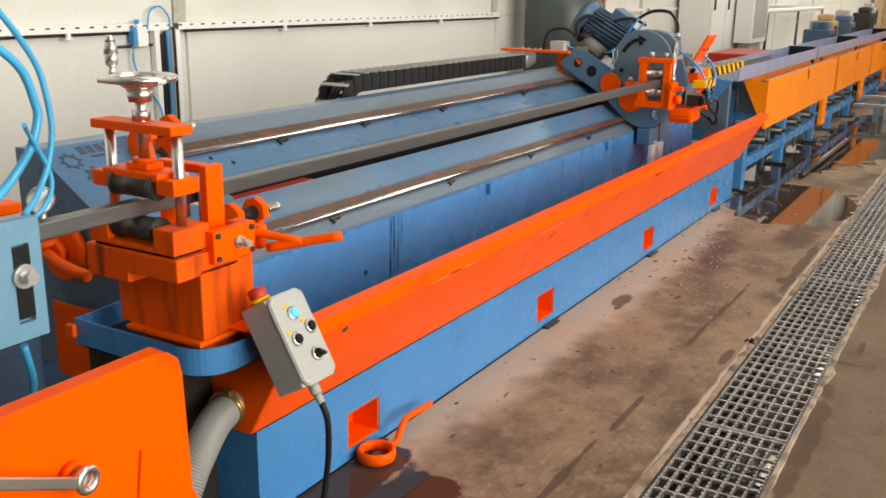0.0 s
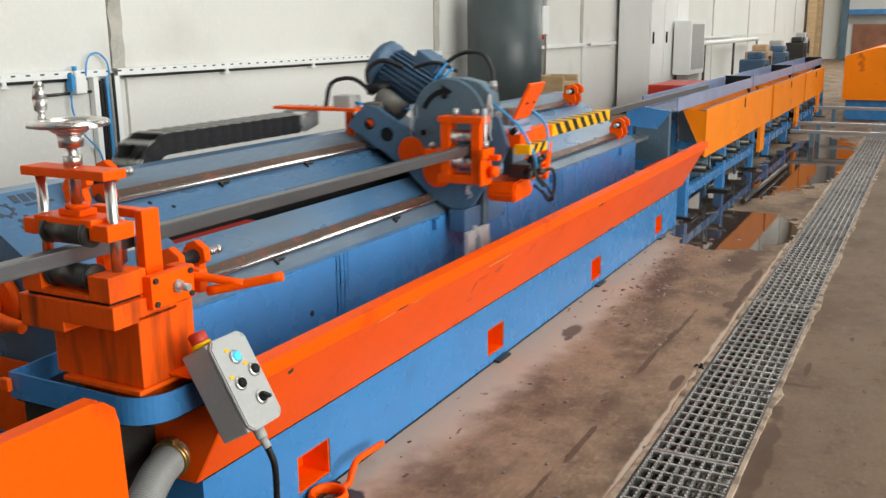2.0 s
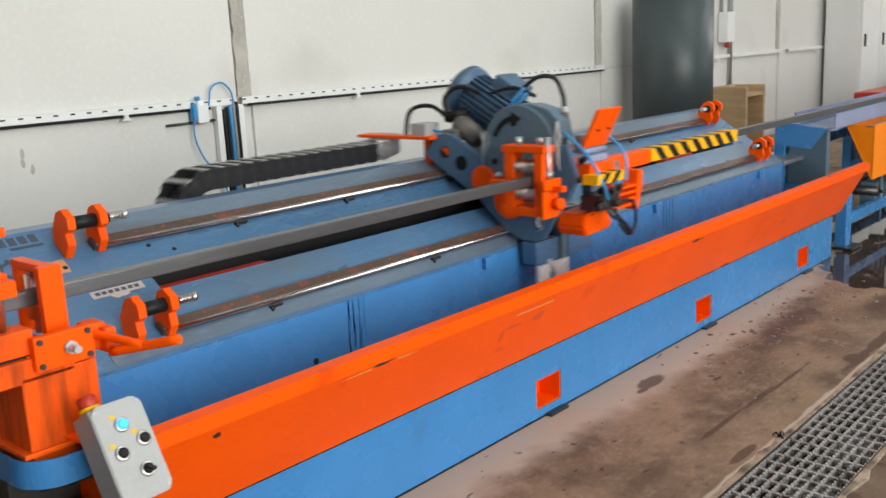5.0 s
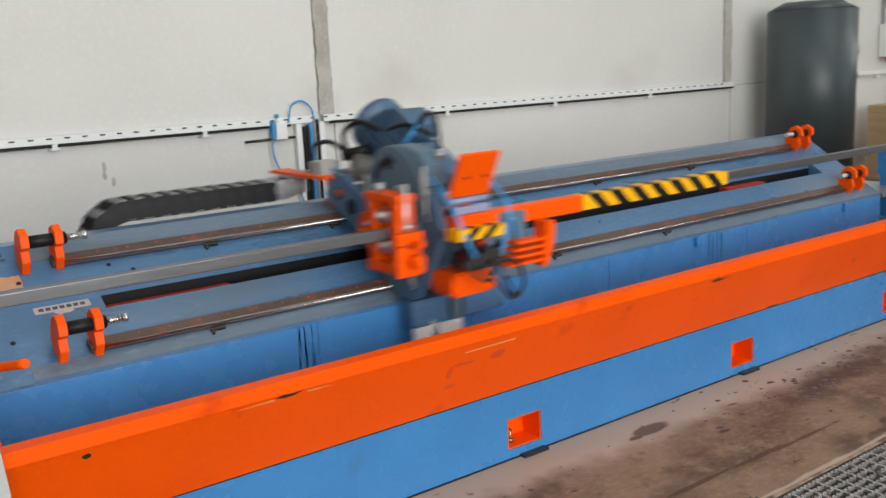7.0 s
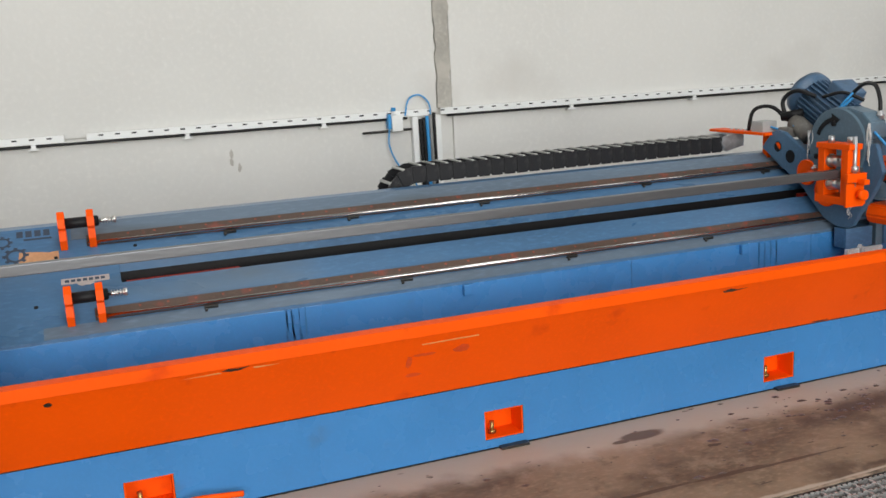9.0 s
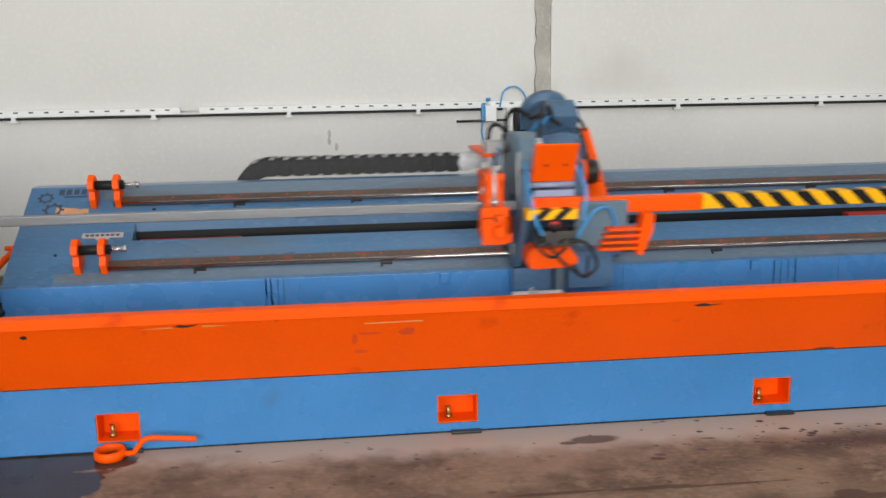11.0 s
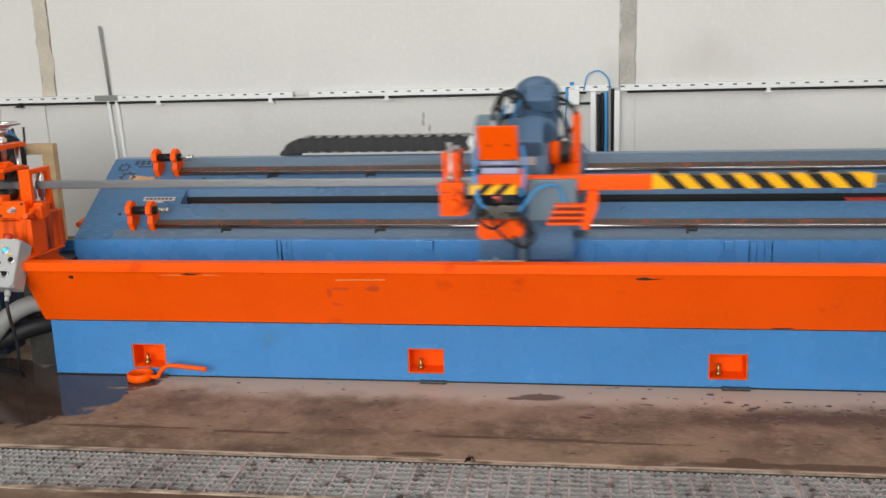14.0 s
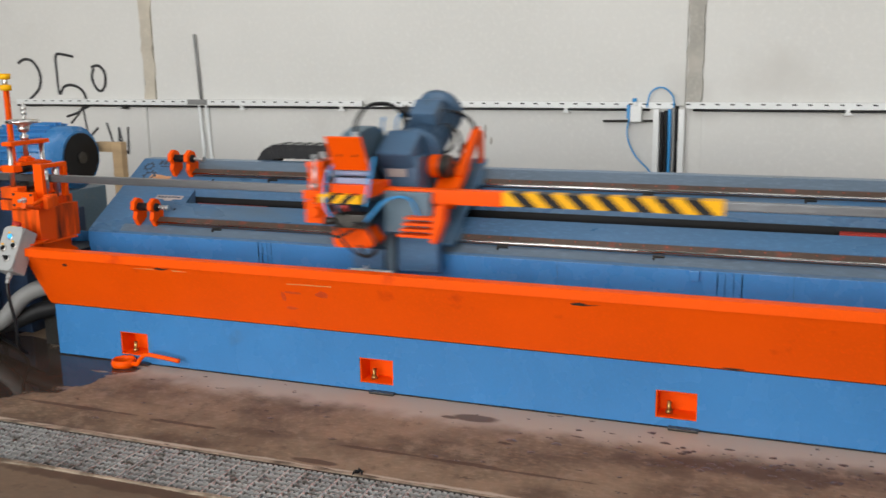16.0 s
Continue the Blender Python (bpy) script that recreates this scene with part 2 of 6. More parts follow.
STAIN = mat("dark_oil_stain", (0.085, 0.058, 0.046), 0.4, var=0.3)
WET = mat("wet_concrete", (0.05, 0.036, 0.03), 0.05, var=0.3, bump=0.0, rvar=0.03, spec=0.6)


# ---------------------------------------------------------------- mesh helpers
def box(bm, c, s, r=None, bev=0.0):
    """A box round c with the sizes s, turned by r; bev rounds its edges."""
    b2 = bmesh.new()
    bmesh.ops.create_cube(b2, size=1)
    bmesh.ops.scale(b2, vec=s, verts=b2.verts)
    if bev:
        bmesh.ops.bevel(b2, geom=b2.edges[:], offset=bev, segments=2, affect="EDGES", profile=0.6)
    m = Matrix.Translation(c) @ (r.to_4x4() if r is not None else Matrix())
    b2.transform(m)
    merge(bm, b2)


def merge(bm, b2):
    me = bpy.data.meshes.new("tmp")
    b2.to_mesh(me)
    b2.free()
    bm.from_mesh(me)
    bpy.data.meshes.remove(me)


def boxl(bm, lo, hi, bev=0.0):
    box(bm, [(a + b) / 2 for a, b in zip(lo, hi)], [b - a for a, b in zip(lo, hi)], None, bev)


def cyl(bm, a, b, r, seg=20, r2=None, bev=0.0):
    a, b = Vector(a), Vector(b)
    b2 = bmesh.new()
    bmesh.ops.create_cone(b2, cap_ends=True, segments=seg, radius1=r, radius2=r if r2 is None else r2, depth=(b - a).length)
    if bev:
        bmesh.ops.bevel(b2, geom=[e for e in b2.edges if e.calc_face_angle(0) > 0.9], offset=bev, segments=2, affect="EDGES")
    b2.transform(Matrix.Translation((a + b) / 2) @ (b - a).to_track_quat("Z", "Y").to_matrix().to_4x4())
    for f in b2.faces:
        f.smooth = len(f.verts) == 4
    merge(bm, b2)


def ring(bm, c, axis, R, r, seg=32, sides=10, squash=1.0):
    """A torus round c."""
    q = Vector(axis).to_track_quat("Z", "Y").to_matrix()
    rows = []
    for i in range(seg):
        a = 2 * math.pi * i / seg
        rows.append([bm.verts.new(Vector(c) + q @ Vector(((R + r * math.cos(b)) * math.cos(a), (R + r * math.cos(b)) * math.sin(a), r * squash * math.sin(b)))) for b in (2 * math.pi * k / sides for k in range(sides))])
    for i in range(seg):
        for k in range(sides):
            fc = bm.faces.new((rows[i][k], rows[(i + 1) % seg][k], rows[(i + 1) % seg][(k + 1) % sides], rows[i][(k + 1) % sides]))
            fc.smooth = True


def spline(pts, n=8):
    """Points on a smooth line through pts."""
    p = [Vector(q) for q in pts]
    p = [2 * p[0] - p[1], *p, 2 * p[-1] - p[-2]]
    out = []
    for i in range(1, len(p) - 2):
        for k in range(n):
            t = k / n
            out.append(0.5 * (2 * p[i] + (p[i + 1] - p[i - 1]) * t + (2 * p[i - 1] - 5 * p[i] + 4 * p[i + 1] - p[i + 2]) * t * t + (3 * p[i] - p[i - 1] - 3 * p[i + 1] + p[i + 2]) * t ** 3))
    return out + [p[-2]]


def hose(bm, pts, r, n=8, sides=8, smooth=True):
    """A round hose along pts."""
    p = spline(pts, n) if smooth else [Vector(q) for q in pts]
    rows, up = [], Vector((0.13, 0.21, 0.97)).normalized()
    for i, c in enumerate(p):
        d = (p[min(i + 1, len(p) - 1)] - p[max(i - 1, 0)]).normalized()
        side = d.cross(up)
        side = side.normalized() if side.length > 1e-3 else Vector((1, 0, 0))
        up = side.cross(d).normalized()
        rows.append([bm.verts.new(c + r * (math.cos(a) * side + math.sin(a) * up)) for a in (2 * math.pi * k / sides for k in range(sides))])
    for i in range(len(rows) - 1):
        for k in range(sides):
            bm.faces.new((rows[i][k], rows[i][(k + 1) % sides], rows[i + 1][(k + 1) % sides], rows[i + 1][k])).smooth = True
    bm.faces.new(rows[0][::-1])
    bm.faces.new(rows[-1])


def prism(bm, prof, x0, x1, axis="x", bev=0.0):
    """A profile pushed along an axis: (y, z) along x, (x, z) along y, (x, y) along z."""
    put = {"x": lambda a, b, t: (t, a, b), "y": lambda a, b, t: (a, t, b), "z": lambda a, b, t: (a, b, t)}[axis]
    b2 = bmesh.new()
    v0 = [b2.verts.new(put(a, b, x0)) for a, b in prof]
    v1 = [b2.verts.new(put(a, b, x1)) for a, b in prof]
    n = len(prof)
    b2.faces.new(v0[::-1])
    b2.faces.new(v1)
    for i in range(n):
        b2.faces.new((v0[i], v0[(i + 1) % n], v1[(i + 1) % n], v1[i]))
    bmesh.ops.recalc_face_normals(b2, faces=b2.faces)
    if bev:
        bmesh.ops.bevel(b2, geom=b2.edges[:], offset=bev, segments=2, affect="EDGES")
    merge(bm, b2)


def part(name, bm, material, parent=None, label=""):
    """Links a bmesh as one mesh object, under a thing where one is given."""
    me = bpy.data.meshes.new(name)
    bmesh.ops.recalc_face_normals(bm, faces=bm.faces)
    bm.to_mesh(me)
    bm.free()
    me.materials.append(material)
    ob = new(name, me)
    if parent is not None:
        ob.parent = parent
    if label:
        ob["label"] = label
    return ob


def thing(name, label, category, at=(0, 0, 0), group="", kind=""):
    e = new(name)
    e.location = at
    return tagged(e, label, category, group, kind)


def made(name, fn, material, parent=None, label=""):
    bm = bmesh.new()
    fn(bm)
    return part(name, bm, material, parent, label)


# slant of the machine bed: u runs up the slope, n out of it
SL = math.atan2(0.225, 0.351)
U, N = Vector((0, math.cos(SL), math.sin(SL))), Vector((0, -math.sin(SL), math.cos(SL)))
RS = Matrix.Rotation(SL, 3, "X")
FRONT_EDGE = Vector((0, 0.29, 0.608))


def on_bed(x, s, h=0.0):
    """A place on the sloping top: x along, s up the slope from the front edge, h above it."""
    return Vector((x, 0, 0)) + FRONT_EDGE + s * U + h * N


# ---------------------------------------------------------------- the hall
WALL_Y = 3.17
bm = bmesh.new()
prism(bm, [(-10.3, -0.3), (-10.3, 0.0), (-1.118, 0.0), (-1.118, -0.14), (-0.822, -0.14), (-0.822, 0.0), (3.6, 0.0), (3.6, -0.3)], -12, 42)
floor = tagged(part("floor", bm, FLOOR), "brown stained wet concrete workshop floor", "floor", kind="structure")

bm = bmesh.new()
boxl(bm, (-12, WALL_Y + 0.02, 0), (42, WALL_Y + 0.3, 7.0))
wall = tagged(part("wall_north", bm, WALL), "off-white plastered precast panel wall", "wall", kind="structure")
PANELS = (-6.3, -1.74, 2.85, 7.25, 11.8, 16.3, 20.8, 25.3, 29.8, 34.3, 38.8)
for a, b in zip(PANELS[:-1], PANELS[1:]):
    made("panel", lambda q: boxl(q, (a + 0.06, WALL_Y, 1.13), (b - 0.06, WALL_Y + 0.02, 6.9), 0.004), WALL, wall)
    made("panel", lambda q: boxl(q, (a + 0.06, WALL_Y - 0.006, 0.02), (b - 0.06, WALL_Y + 0.02, 1.12), 0.004), WALL, wall)


def seam(bm, x, wide):
    """An uneven mortar strip."""
    rnd = random.Random(int(x * 100))
    zs = [1.16 + k * 0.07 for k in range(82)]
    lo = [bm.verts.new((x - wide * (0.75 + 0.45 * rnd.random()), WALL_Y - 0.009, z)) for z in zs]
    hi = [bm.verts.new((x + wide * (0.75 + 0.45 * rnd.random()), WALL_Y - 0.009, z)) for z in zs]
    lo2 = [bm.verts.new(v.co + Vector((0, 0.03, 0))) for v in lo]
    hi2 = [bm.verts.new(v.co + Vector((0, 0.03, 0))) for v in hi]
    for k in range(len(zs) - 1):
        bm.faces.new((lo[k], hi[k], hi[k + 1], lo[k + 1]))
        bm.faces.new((lo2[k], lo[k], lo[k + 1], lo2[k + 1]))
        bm.faces.new((hi[k], hi2[k], hi2[k + 1], hi[k + 1]))


for sx in PANELS[1:-1]:
    made("mortar_strip", lambda q: seam(q, sx, 0.056 if sx > 0 else 0.06), PATCH if sx > 0 else PATCH2, wall, "rough grey mortar strip over the panel joint")

# The west wall is unseen and coloured dark to cut bounce light.
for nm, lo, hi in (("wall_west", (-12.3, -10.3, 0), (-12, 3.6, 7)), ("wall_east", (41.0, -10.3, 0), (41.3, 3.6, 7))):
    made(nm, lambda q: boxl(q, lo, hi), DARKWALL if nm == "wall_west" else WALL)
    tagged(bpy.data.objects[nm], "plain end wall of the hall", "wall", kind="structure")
# Unseen south wall, dark for contrast; its openings make room for the lamps.
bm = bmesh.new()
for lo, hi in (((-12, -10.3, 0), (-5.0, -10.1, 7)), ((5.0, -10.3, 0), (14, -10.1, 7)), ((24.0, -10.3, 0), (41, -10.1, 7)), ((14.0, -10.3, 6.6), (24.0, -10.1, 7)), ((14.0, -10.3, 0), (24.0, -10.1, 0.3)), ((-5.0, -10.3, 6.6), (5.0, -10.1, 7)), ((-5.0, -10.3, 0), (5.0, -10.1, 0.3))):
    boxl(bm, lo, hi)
tagged(part("wall_south", bm, DARKWALL), "plain unseen dark wall with two openings for the lamps", "wall", kind="structure")
# Unseen roof, kept grey to hold back bounce light around the skylights.
bm = bmesh.new()
edges = [-12.3] + [v for sx in SKYLIGHTS for v in (sx - 0.95, sx + 0.95)] + [41.3]
for a, b in zip(edges[::2], edges[1::2]):
    boxl(bm, (a, -10.3, 7.05), (b, 3.6, 7.25))
for sx in SKYLIGHTS:
    boxl(bm, (sx - 0.95, -10.3, 7.05), (sx + 0.95, -5.7, 7.25))
    boxl(bm, (sx - 0.95, 1.3, 7.05), (sx + 0.95, 3.6, 7.25))
tagged(part("ceiling", bm, ROOF), "unseen grey sheet roof with rooflight openings", "ceiling", kind="structure")

# ---------------------------------------------------------------- machine base, trough and bed
base = thing("saw_bench", "long blue painted steel saw bench base on the floor", "machine base")
POCKETS = (0.395, 1.722, 3.048, 4.345)
PW, PZ0, PZ1, BASE_X1, BASE_Z = 0.165, 0.04, 0.158, 4.90, 0.272


made("body", lambda q: boxl(q, (0, 0.11, 0.0), (BASE_X1, 1.05, BASE_Z)), BLUE, base)
made("front_beam", lambda q: boxl(q, (0, 0, PZ1), (BASE_X1, 0.11, BASE_Z)), BLUE, base)
made("sill", lambda q: boxl(q, (0, 0, 0.0), (BASE_X1, 0.11, PZ0)), BLUE, base)
pier_ends = [0] + [v for p in POCKETS for v in (p, p + PW)] + [BASE_X1]
for a, b in zip(pier_ends[::2], pier_ends[1::2]):
    made("front_panel", lambda q: boxl(q, (a, 0, PZ0), (b, 0.11, PZ1)), BLUE, base)
for p in POCKETS:
    def pocket(q):
        boxl(q, (p + 0.002, 0.1, PZ0), (p + PW - 0.002, 0.108, PZ1))
        boxl(q, (p + 0.001, 0.003, PZ0), (p + 0.006, 0.1, PZ1))
        boxl(q, (p + PW - 0.006, 0.003, PZ0), (p + PW - 0.001, 0.1, PZ1))
        boxl(q, (p + 0.006, 0.003, PZ0 + 0.001), (p + PW - 0.006, 0.1, PZ0 + 0.005))
        boxl(q, (p + 0.006, 0.003, PZ1 - 0.005), (p + PW - 0.006, 0.1, PZ1 - 0.001))
    made("pocket", pocket, ORANGE, base, "orange recess with a levelling bolt")

    def bolt(q):
        cyl(q, (p + 0.05, 0.05, PZ0 + 0.004), (p + 0.05, 0.05, PZ0 + 0.055), 0.009, 10)
        cyl(q, (p + 0.05, 0.05, PZ0 + 0.006), (p + 0.05, 0.05, PZ0 + 0.02), 0.016, 6)
    made("levelling_bolt", bolt, BRASS, base)
    made("foot_plate", lambda q: boxl(q, (p + 0.055, -0.03, 0.0005), (p + 0.175, 0.2, 0.011), 0.002), DARKSTEEL, base)

trough = thing("drip_trough", "orange painted sheet steel coolant trough, chipped and oily", "trough")
LIP_Y, LIP_Z = -0.156, 0.592


def trough_front(q):
    th = 0.007
    prism(q, [(-0.004, BASE_Z + 0.002), (LIP_Y, LIP_Z - 0.036), (LIP_Y + 0.010, LIP_Z - 0.008), (LIP_Y + 0.017, LIP_Z - 0.008), (LIP_Y + 0.006, LIP_Z - 0.036 + th), (0.006, BASE_Z + 0.002 + th)], -0.02, 5.02)
    prism(q, [(LIP_Y - 0.014, LIP_Z - 0.04), (LIP_Y - 0.014, LIP_Z), (LIP_Y + 0.032, LIP_Z + 0.003), (LIP_Y + 0.032, LIP_Z - 0.003), (LIP_Y - 0.006, LIP_Z - 0.007), (LIP_Y - 0.006, LIP_Z - 0.04)], -0.025, 5.03)


made("front_panel", trough_front, ORANGE, trough)


def trough_end(q):
    prism(q, [(-0.002, BASE_Z + 0.002), (LIP_Y, LIP_Z - 0.036), (LIP_Y, LIP_Z), (0.10, LIP_Z), (0.25, 0.50), (0.75, 0.50), (0.75, BASE_Z + 0.002)], -0.026, -0.019)


made("end_panel", trough_end, ORANGE, trough)
made("far_end_panel", lambda q: prism(q, [(-0.002, BASE_Z + 0.002), (LIP_Y, LIP_Z - 0.036), (LIP_Y, LIP_Z - 0.01), (LIP_Y + 0.03, LIP_Z - 0.02), (0.27, 0.40), (0.27, BASE_Z + 0.002)], 4.985, 4.992), ORANGE, trough)
made("gutter", lambda q: boxl(q, (-0.015, 0.0, BASE_Z + 0.010), (4.98, 0.282, BASE_Z + 0.018)), BLUE, trough)

# Thin black strips paint the shadow lines under trough and base.
made("joint_shade_line", lambda q: boxl(q, (0.0, -0.0055, BASE_Z - 0.001), (4.9, -0.0005, BASE_Z + 0.001)), BLACK, trough)
made("floor_shade_line", lambda q: boxl(q, (0.0, -0.0035, 0.0005), (BASE_X1, -0.0005, 0.006)), BLACK, base)
bed = thing("machine_bed", "blue slant machine bed with oily sloping top", "machine bed")
BED_X1, SLOPE, S0, S1, SLOT_X0, SLOT_X1 = 4.80, 0.606, 0.245, 0.355, 0.48, 4.55


def bed_body(q):
    lower = [(0.29, BASE_Z), (0.29, 0.608), (FRONT_EDGE + S0 * U)[1:], ((FRONT_EDGE + S0 * U)[1], BASE_Z)]
    upper = [((FRONT_EDGE + S1 * U)[1], BASE_Z), (FRONT_EDGE + S1 * U)[1:], (FRONT_EDGE + SLOPE * U)[1:], (0.885, (FRONT_EDGE + SLOPE * U)[2]), (0.885, BASE_Z)]
    mid = [((FRONT_EDGE + S0 * U)[1], BASE_Z), (FRONT_EDGE + S0 * U)[1:], (FRONT_EDGE + S1 * U)[1:], ((FRONT_EDGE + S1 * U)[1], BASE_Z)]
    prism(q, lower, 0, BED_X1)
    prism(q, upper, 0, BED_X1)
    prism(q, mid, 0, SLOT_X0)
    prism(q, mid, SLOT_X1, BED_X1)
    boxl(q, ((SLOT_X0), mid[0][0], BASE_Z), (SLOT_X1, mid[3][0], 0.30))


made("body", bed_body, BLUE_WORN, bed)
made("front_plate", lambda q: boxl(q, (0.0, 0.284, BASE_Z + 0.013), (BED_X1, 0.2896, 0.598), 0.001), BLUE, bed)
made("slot_liner", lambda q: boxl(q, (0.50, 0.53, 0.552), (0.93, 0.582, 0.728)), RED, bed, "orange red block inside the slot")
made("slot_rail", lambda q: box(q, on_bed(2.75, 0.30, -0.10), (3.55, 0.012, 0.012), RS), STEEL, bed)
for tx in (1.79, 3.157, 4.42):
    made("tab", lambda q: boxl(q, (tx - 0.02, 0.262, 0.555), (tx + 0.02, 0.2835, 0.60), 0.003), BLUE, bed)
made("hole_plug", lambda q: cyl(q, (0.889, 0.2825, 0.428), (0.889, 0.287, 0.428), 0.011), BLACK, bed)


def rail(s):
    r = thing("linear_rail", "worn steel guide rail with brown grease", "guide rail", group="bed guide rails")
    r.location = (0, 0, 0)

    def strip(q):
        box(q, on_bed(2.45, s, 0.012), (4.15, 0.042, 0.022), RS, 0.002)
    made("rail_base", strip, GREASE, r)
    made("rail_track", lambda q: cyl(q, on_bed(0.38, s - 0.019, 0.017), on_bed(4.52, s - 0.019, 0.017), 0.0075, 16), RAIL, r, "polished round steel track")
    for k in range(42):
        x = 0.43 + 0.1 * k
        made("screw_cap", lambda q: cyl(q, on_bed(x, s + 0.006, 0.0232), on_bed(x, s + 0.006, 0.0245), 0.005, 10), SCREWCAP, r) if k else None
    return r


SCREWCAP = mat("red_oxide_cap", (0.26, 0.06, 0.035), 0.6, var=0.3)
SLOT_Y0, SLOT_Y1 = (FRONT_EDGE + S0 * U)[1], (FRONT_EDGE + S1 * U)[1]
# Black sheets darken the blue slot inside, standing in for its shade.
made("slot_shade_wall", lambda q: boxl(q, (SLOT_X0, SLOT_Y0 + 0.001, 0.301), (SLOT_X1, SLOT_Y0 + 0.004, (FRONT_EDGE + S0 * U)[2] - 0.012)), BLACK, bed)
made("slot_shade_wall", lambda q: boxl(q, (SLOT_X0, SLOT_Y1 - 0.004, 0.301), (SLOT_X1, SLOT_Y1 - 0.001, (FRONT_EDGE + S1 * U)[2] - 0.038)), BLACK, bed)
made("slot_shade_floor", lambda q: boxl(q, (SLOT_X0, SLOT_Y0 + 0.005, 0.301), (SLOT_X1, SLOT_Y1 - 0.005, 0.304)), BLACK, bed)
made("slot_block", lambda q: boxl(q, (3.72, 0.53, 0.552), (4.05, 0.582, 0.743)), RED, bed, "red block inside the slot")
made("back_strip", lambda q: box(q, on_bed(BED_X1 / 2 + 0.16, 0.558, 0.0012), (BED_X1 - 0.32, 0.094, 0.002), RS), TOPGREY, bed, "worn grey strip behind the rear rail")
made("edge_strip", lambda q: box(q, on_bed(BED_X1 / 2 + 0.1, 0.031, 0.0012), (BED_X1 - 0.2, 0.056, 0.002), RS), TOPGREY, bed)
rail(0.085)
rail(0.485)


def end_stop(x, s, turn):
    """A pair of orange plates with a shock absorber between; the plunger points inward."""
    st = thing("end_stop", "orange bumper bracket with black shock absorber on the bed", "bumper", group="carriage end stops")
    d = -1 if turn else 1
    for k in (0, 0.105):
        def plate(q):
            b2 = bmesh.new()
            prof = [(-0.05, 0.0), (-0.05, 0.05), (-0.022, 0.075), (-0.035, 0.10), (-0.012, 0.128), (0.03, 0.128), (0.052, 0.10), (0.05, 0.03), (0.02, 0.0)]
            prism(b2, prof, -0.013, 0.013, bev=0.002)
            b2.transform(Matrix.Translation(on_bed(x + d * k, s)) @ RS.to_4x4())
            merge(q, b2)
        made("plate", plate, ORANGE, st)
    made("absorber", lambda q: cyl(q, on_bed(x - d * 0.008, s + 0.006, 0.087), on_bed(x + d * 0.135, s + 0.006, 0.087), 0.021, 20, bev=0.003), BLACK, st)

    def rod(q):
        cyl(q, on_bed(x + d * 0.13, s + 0.006, 0.087), on_bed(x + d * 0.19, s + 0.006, 0.087), 0.007, 12)
        for k in range(5):
            ring(q, on_bed(x + d * (0.146 + 0.01 * k), s + 0.006, 0.087), (1, 0, 0), 0.0105, 0.0025, 14, 6)
        cyl(q, on_bed(x + d * 0.188, s + 0.006, 0.087), on_bed(x + d * 0.199, s + 0.006, 0.087), 0.014, 14)
    made("plunger", rod, STEEL, st)


for ss in (0.10, 0.505):
    end_stop(0.293, ss, False)
    end_stop(4.66, ss, True)

# ---------------------------------------------------------------- the tube that runs through
TUBE_Y, TUBE_Z, TUBE_S = 0.115, 0.903, 0.036
tube = tagged(made("square_tube", lambda q: boxl(q, (-9.0, TUBE_Y - TUBE_S / 2, TUBE_Z - TUBE_S / 2), (6.2, TUBE_Y + TUBE_S / 2, TUBE_Z + TUBE_S / 2), 0.003), TUBE), "long grey square steel tube fed through the saw", "steel tube")

# ---------------------------------------------------------------- saw carriage (x = 0 at the middle of its roller clamp)
car = thing("saw_carriage", "blue and orange flying cut-off saw carriage on the bed rails", "saw carriage")


def slab(q, prof, x0, x1, bev=0.0):
    prism(q, prof, x0, x1, bev=bev)


CX = 0.03
PLATE = [(0.775, 0.966), (0.755, 0.99), (0.70, 1.05), (0.664, 1.06), (0.617, 1.052), (0.526, 1.0), (0.437, 0.95), (0.40, 0.96), (0.12, 1.02), (0.03, 1.03), (-0.015, 0.905), (0.03, 0.815), (0.094, 0.731), (0.15, 0.645), (0.19, 0.630), (0.255, 0.630), (0.335, 0.66), (0.431, 0.745), (0.472, 0.785), (0.608, 0.867), (0.739, 0.944)]
made("saddle", lambda q: [box(q, on_bed(0.36, 0.085, 0.035), (0.46, 0.10, 0.026), RS, 0.003), box(q, on_bed(0.36, 0.485, 0.035), (0.46, 0.10, 0.026), RS, 0.003), box(q, on_bed(0.36, 0.30, 0.055), (0.44, 0.62, 0.02), RS, 0.003)], PLATE_BLUE, car)
made("face_plate", lambda q: slab(q, PLATE, 0.105, 0.13, 0.003), PLATE_BLUE, car, "thick grey-blue face plate")
for y, z, r in ((0.440, 0.868, 0.062), (0.31, 0.79, 0.072)):
    made("round_cover", lambda q: cyl(q, (0.090, y, z), (0.106, y, z), r, 36, bev=0.002), ORANGE, car)
for y, z, r in ((0.655, 0.978, 0.026), (0.565, 0.935, 0.032)):
    bore = made("bore", lambda q: cyl(q, (0.1035, y, z), (0.1045, y, z), r, 28), BLACK, car)
    if y > 0.6:
        made("bushing", lambda q: prism(q, [(y + r * 0.8 * math.cos(a), z + r * 0.8 * math.sin(a)) for a in (0.8 + 0.28 * k for k in range(12))], 0.1025, 0.1033), ORANGE, bore)


CL_Y = 0.142


def clamp_post(q):
    for dy in (-0.075, 0.065):
        boxl(q, (-0.035, CL_Y + dy - 0.02, 0.765), (0.035, CL_Y + dy + 0.02, 1.035), 0.003)


made("clamp_frame", clamp_post, ORANGE, car)
made("clamp_bar", lambda q: boxl(q, (-0.038, CL_Y - 0.105, 1.012), (0.038, CL_Y + 0.095, 1.038), 0.003), ORANGE, car)
